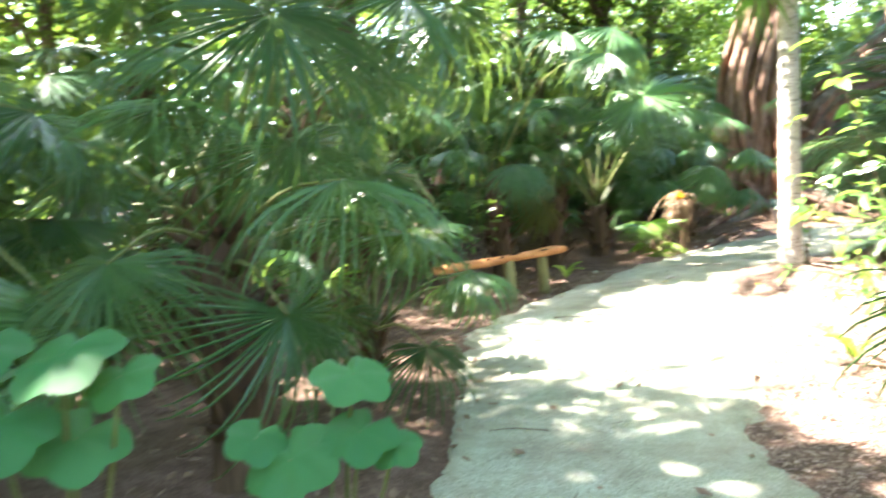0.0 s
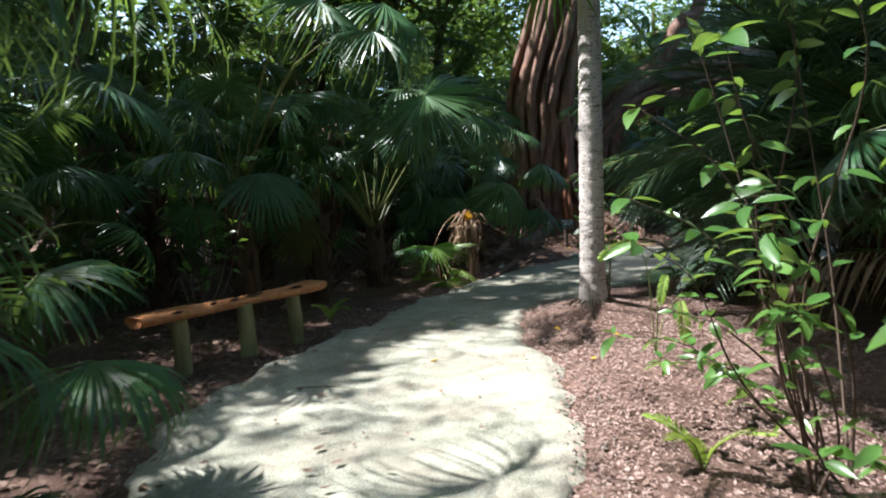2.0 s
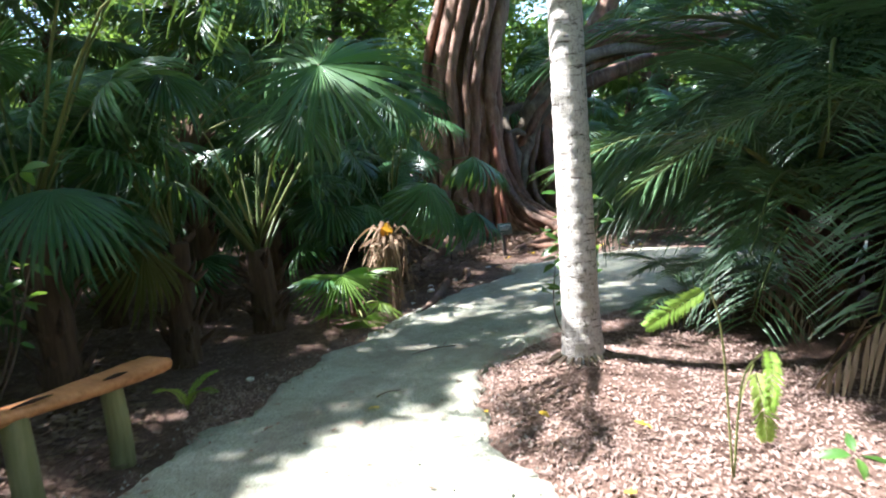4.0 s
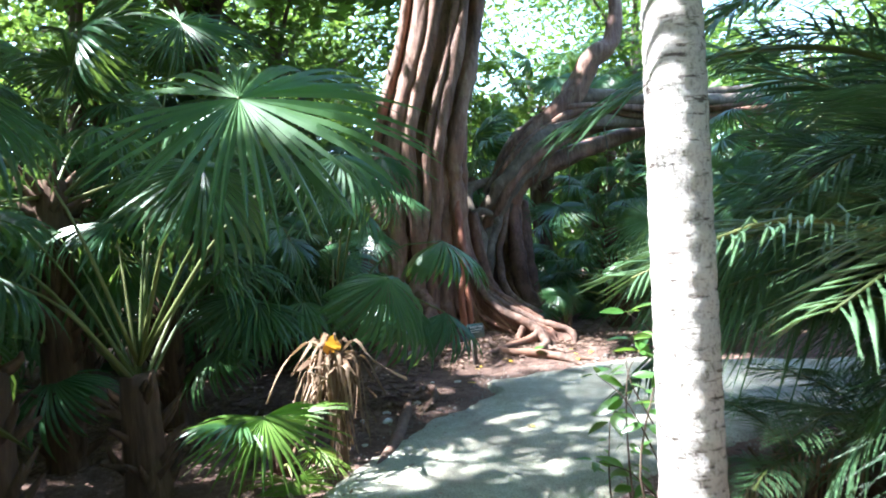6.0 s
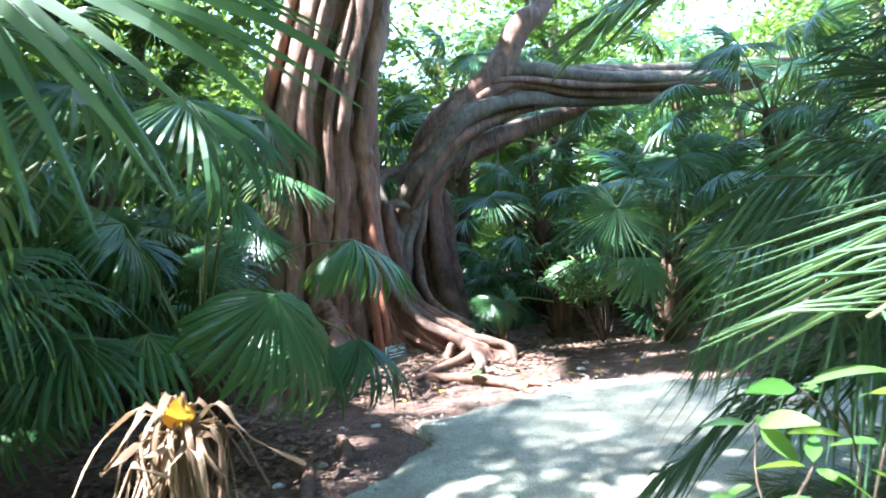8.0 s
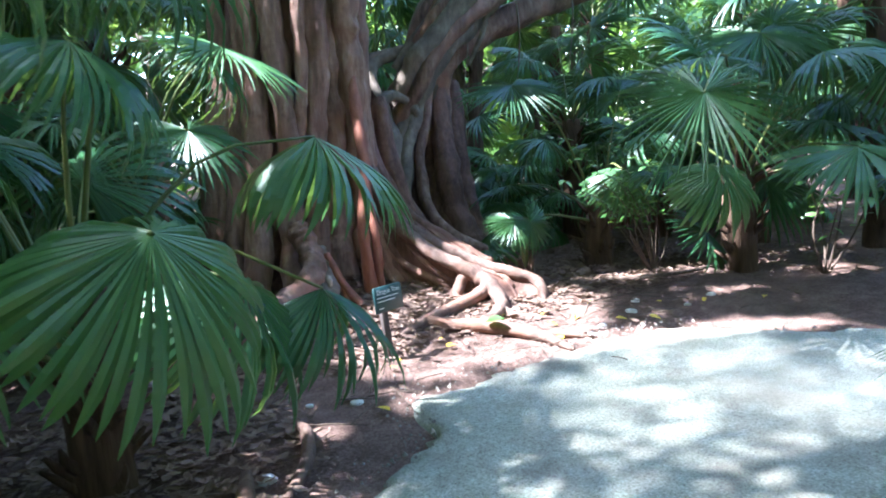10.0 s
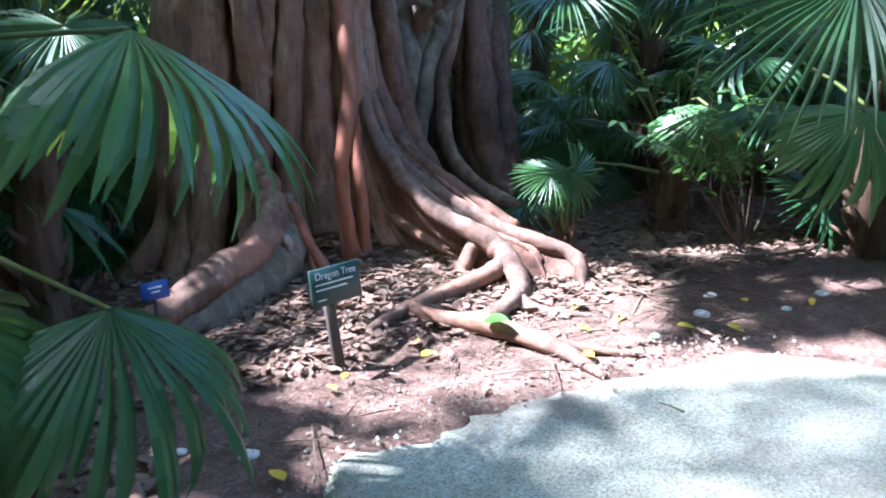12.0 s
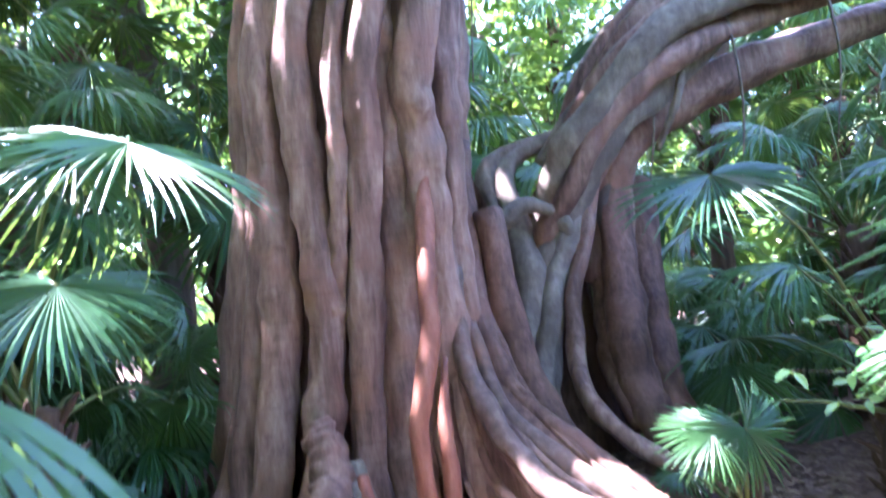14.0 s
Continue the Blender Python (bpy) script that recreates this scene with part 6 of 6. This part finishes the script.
# ---- added high canopy, with gaps to shape the sunlight ----
def canopy():
    rn = np.random.default_rng(12)
    n = 46000
    pos = np.stack([rn.uniform(-9.5, 8.5, n), rn.uniform(-1, 20, n), rn.uniform(5.6, 8.6, n)], 1)
    dens = np.array([noise.noise(Vector((p[0] * 0.55, p[1] * 0.55, p[2] * 0.4))) for p in pos])
    keep = (dens > -0.42) & ~((pos[:, 0] > 1.8) & (pos[:, 1] < 9.5) & (rn.random(n) < 0.65))
    d, g = gap_depth(pos)
    speck = np.array([noise.noise(Vector((p[0] * 1.1 + p[1] * 0.7, p[1] * 3.2 - p[0] * 1.2, 2.0))) for p in g])
    keep &= ~((d < 1.25) & (speck < 0.30 - 0.3 * np.maximum(0, d - 0.6)))
    keep &= gap_depth(pos, SUN_VEIL)[0] > 1.0
    pos = pos[keep]
    size = rn.uniform(0.15, 0.24, len(pos)) * np.where(d[keep] < 2.2, 0.75, 1.3)
    # small leaves only over the thin places, filtering the sun
    t = gap_depth(pos, THIN)[0]
    few = (t < 1.0) & (d[keep] > 1.25) | (d[keep] < 1.7)
    fine = np.repeat(pos[few], 3, 0)
    fine = fine + rn.normal(size=fine.shape) * 0.22
    pos, size = np.concatenate([pos[~few], fine]), np.concatenate([size[~few], np.repeat(size[few], 3) * 0.42])
    # the added veil, unseen high over the bend, that evens out the sunlight
    vx, vy, va, vb, turn = SUN_VEIL[0]
    q = rn.uniform(-1.1, 1.1, (6600, 2)) * np.array((va, vb))
    c, sn = math.cos(radians(turn)), math.sin(radians(turn))
    z = rn.uniform(12.5, 14.5, len(q))
    high = np.stack([vx + q[:, 0] * c - q[:, 1] * sn + z * SUN.x / SUN.z, vy + q[:, 0] * sn + q[:, 1] * c + z * SUN.y / SUN.z, z], 1)
    pos, size = np.concatenate([pos, high]), np.concatenate([size, rn.uniform(0.035, 0.065, len(high))])
    # trees added to carry the shading leaves; each takes the nearest ones
    trunks = [(-7.5, 10.5), (-5.0, 3.0), (-1.5, 14.8), (4.6, 19.0), (8.6, 4.0), (1.9, -2.6)]
    near = np.argmin(np.stack([np.hypot(pos[:, 0] - x, pos[:, 1] - y) for x, y in trunks]), 0)
    for i, (x, y) in enumerate(trunks):
        root = thing("canopy_tree", x, y, 0.0, "tall tree added to cast dappled shade, with a high spreading leafy crown", "tree", "canopy trees")
        g2 = Geo()
        tube(g2, [(0, 0, -0.2), (0.1, 0.1, 2.5), (-0.1, 0.2, 5.5), (0.1, 0, 8.6)], [0.30, 0.24, 0.18, 0.06], 24, 12, 0.2, 400 + i)
        part("trunk", g2.mesh("canopy_trunk", M_TREE), root)
        for k in range(7):
            a = k * 0.9 + i
            l = Geo()
            tube(l, [(0, 0.1, 4.2 + k * 0.45), (math.cos(a) * 1.8, math.sin(a) * 1.8, 5.6 + k * 0.4), (math.cos(a) * 4, math.sin(a) * 4, 6.6 + k * 0.35)], [0.11, 0.07, 0.02], 10, 7, 0.15, k)
            part("limb", l.mesh("canopy_limb", M_TREE), root)
        sel = near == i
        part("crown", cloud_mesh("canopy_crown", M_CANOPY, pos[sel] - np.array((x, y, 0)), size[sel], rn), root)


canopy()


# ---- ground litter ----
def litter():
    rn, g = random.Random(21), Geo()
    count = 0
    while count < 30000:
        if rn.random() < 0.45:
            x, y = rn.gauss(6.8, 1.5), rn.gauss(13.3, 0.9)
        elif rn.random() < 0.75:
            x, y = (rn.gauss(0.8, 1.5), rn.gauss(8.0, 2.4)) if rn.random() < 0.65 else (rn.gauss(3.2, 0.9), rn.gauss(11.4, 0.9))
        else:
            x, y = rn.uniform(-4, 11), rn.uniform(0, 16)
        o = off_path(x, y)
        if o < -0.25 and rn.random() > 0.035 or (-0.25 <= o < 0.0 and rn.random() > 0.16) or (0 <= o < 0.2 and rn.random() < 0.3):
            continue
        if 5 < x < 9.5 and (y < 12.75 and rn.random() < 0.95 or y < 13.1 and rn.random() < 0.55):
            continue
        count += 1
        s = rn.uniform(0.016, 0.050) if y > 11.5 or x < 1.2 else rn.uniform(0.008, 0.026)
        a, w = rn.uniform(0, 6.28), s * rn.uniform(0.32, 0.6)
        z = height(x, y) + rn.uniform(0.004, 0.03) + (0.014 if o < 0 else 0.0)
        d, l = Vector((math.cos(a), math.sin(a), rn.uniform(-0.25, 0.25))), Vector((-math.sin(a), math.cos(a), rn.uniform(-0.35, 0.35)))
        c, cup = Vector((x, y, z)), rn.uniform(0.0, 0.35) * s
        up = Vector((0, 0, cup))
        g.add([c - d * s + up, c - d * s * 0.1 + l * w + up * 0.8, c + d * s + up, c - d * s * 0.1 - l * w + up * 0.8, c], [(0, 4, 1), (1, 4, 2), (2, 4, 3), (3, 4, 0)])
    tagged(new("leaf_litter", g.mesh("leaf_litter", M_LITTER, False)), "brown dry fallen leaves covering the soil", "leaves", kind="stuff")
    g = Geo()
    for i in range(420):
        x, y = (rn.gauss(6.6, 1.3), rn.gauss(13.0, 0.8)) if i % 2 else (rn.uniform(-2, 9), rn.uniform(2, 14))
        o = off_path(x, y)
        if o < 0 and rn.random() > 0.1:
            continue
        a, l = rn.uniform(0, 6.28), rn.uniform(0.05, 0.22)
        z = height(x, y) + 0.02
        p, d = np.array((x, y, z)), np.array((math.cos(a), math.sin(a), 0)) * l
        tube(g, [p - d, p + np.array((rn.uniform(-0.02, 0.02), rn.uniform(-0.02, 0.02), 0.012)), p + d], [0.004, 0.0035, 0.002], 5, 4)
    tagged(new("twig_litter", g.mesh("twig_litter", M_TWIG)), "thin fallen twigs on the ground", "twigs", kind="stuff")
    g = Geo()
    for i in range(1500):
        t = rn.random()
        e, side = (EDGE_L, EDGE_R)[i % 2], (EDGE_R, EDGE_L)[i % 2]
        k = int(30 + t * 95)
        n = (e[k] - side[k]) / np.linalg.norm(e[k] - side[k])
        p = e[k] + n * rn.gauss(0.03, 0.09) + np.array((rn.uniform(-0.08, 0.08), rn.uniform(-0.08, 0.08)))
        s = rn.uniform(0.002, 0.012) if rn.random() < 0.98 else rn.uniform(0.012, 0.02)
        ring = [(p[0] + math.cos(q) * s * rn.uniform(0.7, 1.2), p[1] + math.sin(q) * s * rn.uniform(0.7, 1.2), height(*p) + 0.008) for q in (0, 1.26, 2.5, 3.77, 5.03)]
        g.add(ring + [(p[0], p[1], height(*p) + 0.012 + s * 0.9)], [(j, (j + 1) % 5, 5) for j in range(5)])
    tagged(new("gravel", g.mesh("gravel", M_GRIT, False)), "pale crumbled grit along the path's edges", "gravel", kind="stuff")


litter()


def mulch(name, count, x0, x1, y0, y1, seed, label, mat=M_MULCH, grain=1.0):
    """Fine wood chips over a bed."""
    rn, g = random.Random(seed), Geo()
    while count:
        x, y = rn.uniform(x0, x1), rn.uniform(y0, y1)
        o = off_path(x, y)
        if o < -0.12 or o < 0 and rn.random() < 0.5:
            continue
        count -= 1
        s, a = rn.uniform(0.006, 0.022) * grain, rn.uniform(0, 6.28)
        w = s * rn.uniform(0.25, 0.5)
        c = Vector((x, y, height(x, y) + rn.uniform(0.004, 0.022)))
        d, l = Vector((math.cos(a), math.sin(a), rn.uniform(-0.4, 0.4))) * s, Vector((-math.sin(a), math.cos(a), rn.uniform(-0.4, 0.4))) * w
        g.add([c - d - l, c + d - l, c + d + l, c - d + l], [(0, 1, 2, 3)])
    tagged(new(name, g.mesh(name, mat, False)), label, "mulch", kind="stuff")


mulch("bark_mulch", 42000, 1.4, 5.0, 2.8, 9.2, 71, "fine reddish-brown wood mulch on the bed", M_MULCH, 0.62)
mulch("soil_crumbs", 12000, 4.6, 9.5, 11.6, 14.0, 72, "fine brown soil crumbs round the fig's roots", M_CRUMB, 0.45)
FALLEN = oval_mesh("fallen_leaf", M_YELLOW, 0.5, 0.25, 0.15)
FALLEN_GREEN = oval_mesh("fallen_green_leaf", M_SHRUB, 0.45, 0.3, 0.1)
rnd = random.Random(5)
for i, (x, y) in enumerate(((6.15, 12.62), (5.72, 12.52), (5.78, 12.60), (6.95, 12.55), (7.25, 12.55), (7.05, 12.72), (6.78, 12.22), (6.2, 12.75), (7.55, 12.18), (7.35, 12.30), (6.85, 12.9), (7.6, 12.75), (8.2, 12.2), (8.5, 11.9),
                            (7.9, 12.35), (4.9, 10.4), (2.9, 7.5), (2.0, 6.9), (3.9, 10.7), (2.45, 8.0), (5.35, 12.0), (3.4, 6.9), (3.1, 7.3), (2.95, 6.3))):
    ob = new("fallen_leaf", FALLEN)
    ob.matrix_world = pose(x, y, height(x, y) + 0.026, rnd.uniform(-12, 12), rnd.uniform(-12, 12), rnd.uniform(0, 360)) @ Matrix.Scale(rnd.uniform(0.055, 0.10), 4)
    tagged(ob, "bright yellow fallen leaf lying on the ground", "leaf", "yellow fallen leaves")
ob = new("fallen_leaf", FALLEN_GREEN)
ob.matrix_world = pose(6.50, 12.66, 0.125, 20, 25, 205) @ Matrix.Scale(0.15, 4)
tagged(ob, "fresh green fallen leaf lying across a root", "leaf")


def stone(x, y, s, seed, flat=0.45):
    bm = bmesh.new()
    bmesh.ops.create_icosphere(bm, subdivisions=2, radius=1.0)
    for q in bm.verts:
        q.co *= 1 + 0.35 * noise.noise(q.co * 1.3 + Vector((seed * 3.1, 0, 0)))
        q.co.z *= flat
    g = Geo()
    bm.verts.index_update()
    g.add([tuple(q.co * s) for q in bm.verts], [tuple(w.index for w in q.verts) for q in bm.faces])
    bm.free()
    ob = new("stone", g.mesh("stone", M_STONE))
    ob.location = (x, y, height(x, y) + 0.02 * flat)
    ob.rotation_euler = (0, 0, seed)
    tagged(ob, "pale chalky limestone fragment on the soil", "stone", "limestone fragments")


for i, (x, y, s) in enumerate(((7.60, 12.38, 0.055), (7.85, 12.55, 0.045), (8.35, 12.25, 0.05), (8.0, 12.2, 0.035), (7.0, 12.2, 0.03), (4.15, 11.35, 0.06), (4.25, 11.6, 0.05), (4.0, 11.5, 0.035), (3.75, 10.85, 0.03), (5.1, 12.4, 0.03),
                               (1.9, 9.2, 0.04), (7.2, 12.28, 0.035), (5.3, 12.25, 0.05), (4.6, 11.75, 0.055))):
    stone(x, y, s * 0.75, i + 1)


# roots and fallen stalk along the path's left edge
def loose_root(pts, radii, label, name="surface_root", mat=M_ROOT):
    g = Geo()
    x, y = pts[0][0], pts[0][1]
    tube(g, [(p[0] - x, p[1] - y, p[2]) for p in pts], radii, 20, 9, 0.25, int(x * 10))
    ob = new(name, g.mesh(name, mat))
    ob.location = (x, y, 0)
    tagged(ob, label, "root", "loose roots")


loose_root([(3.62, 10.35, -0.02), (3.95, 10.75, 0.035), (4.2, 11.15, 0.04), (4.45, 11.6, 0.03), (4.6, 12.0, -0.02)], [0.03, 0.042, 0.045, 0.04, 0.02], "pale brown root lying along the path's edge")
loose_root([(4.55, 11.5, 0.0), (4.75, 11.7, 0.03), (4.9, 12.0, 0.05), (4.95, 12.3, 0.0)], [0.02, 0.03, 0.03, 0.02], "brown root curling out of the soil")
loose_root([(8.2, 13.2, 0.03), (8.6, 12.9, 0.035), (9.1, 12.8, 0.03)], [0.02, 0.018, 0.01], "dry fallen palm stalk on the leaf litter", "fallen_stalk", M_TWIG)
loose_root([(7.3, 12.55, 0.02), (7.6, 12.75, 0.03), (7.95, 12.75, 0.02)], [0.008, 0.007, 0.004], "thin dry fallen twig", "fallen_stalk", M_TWIG)
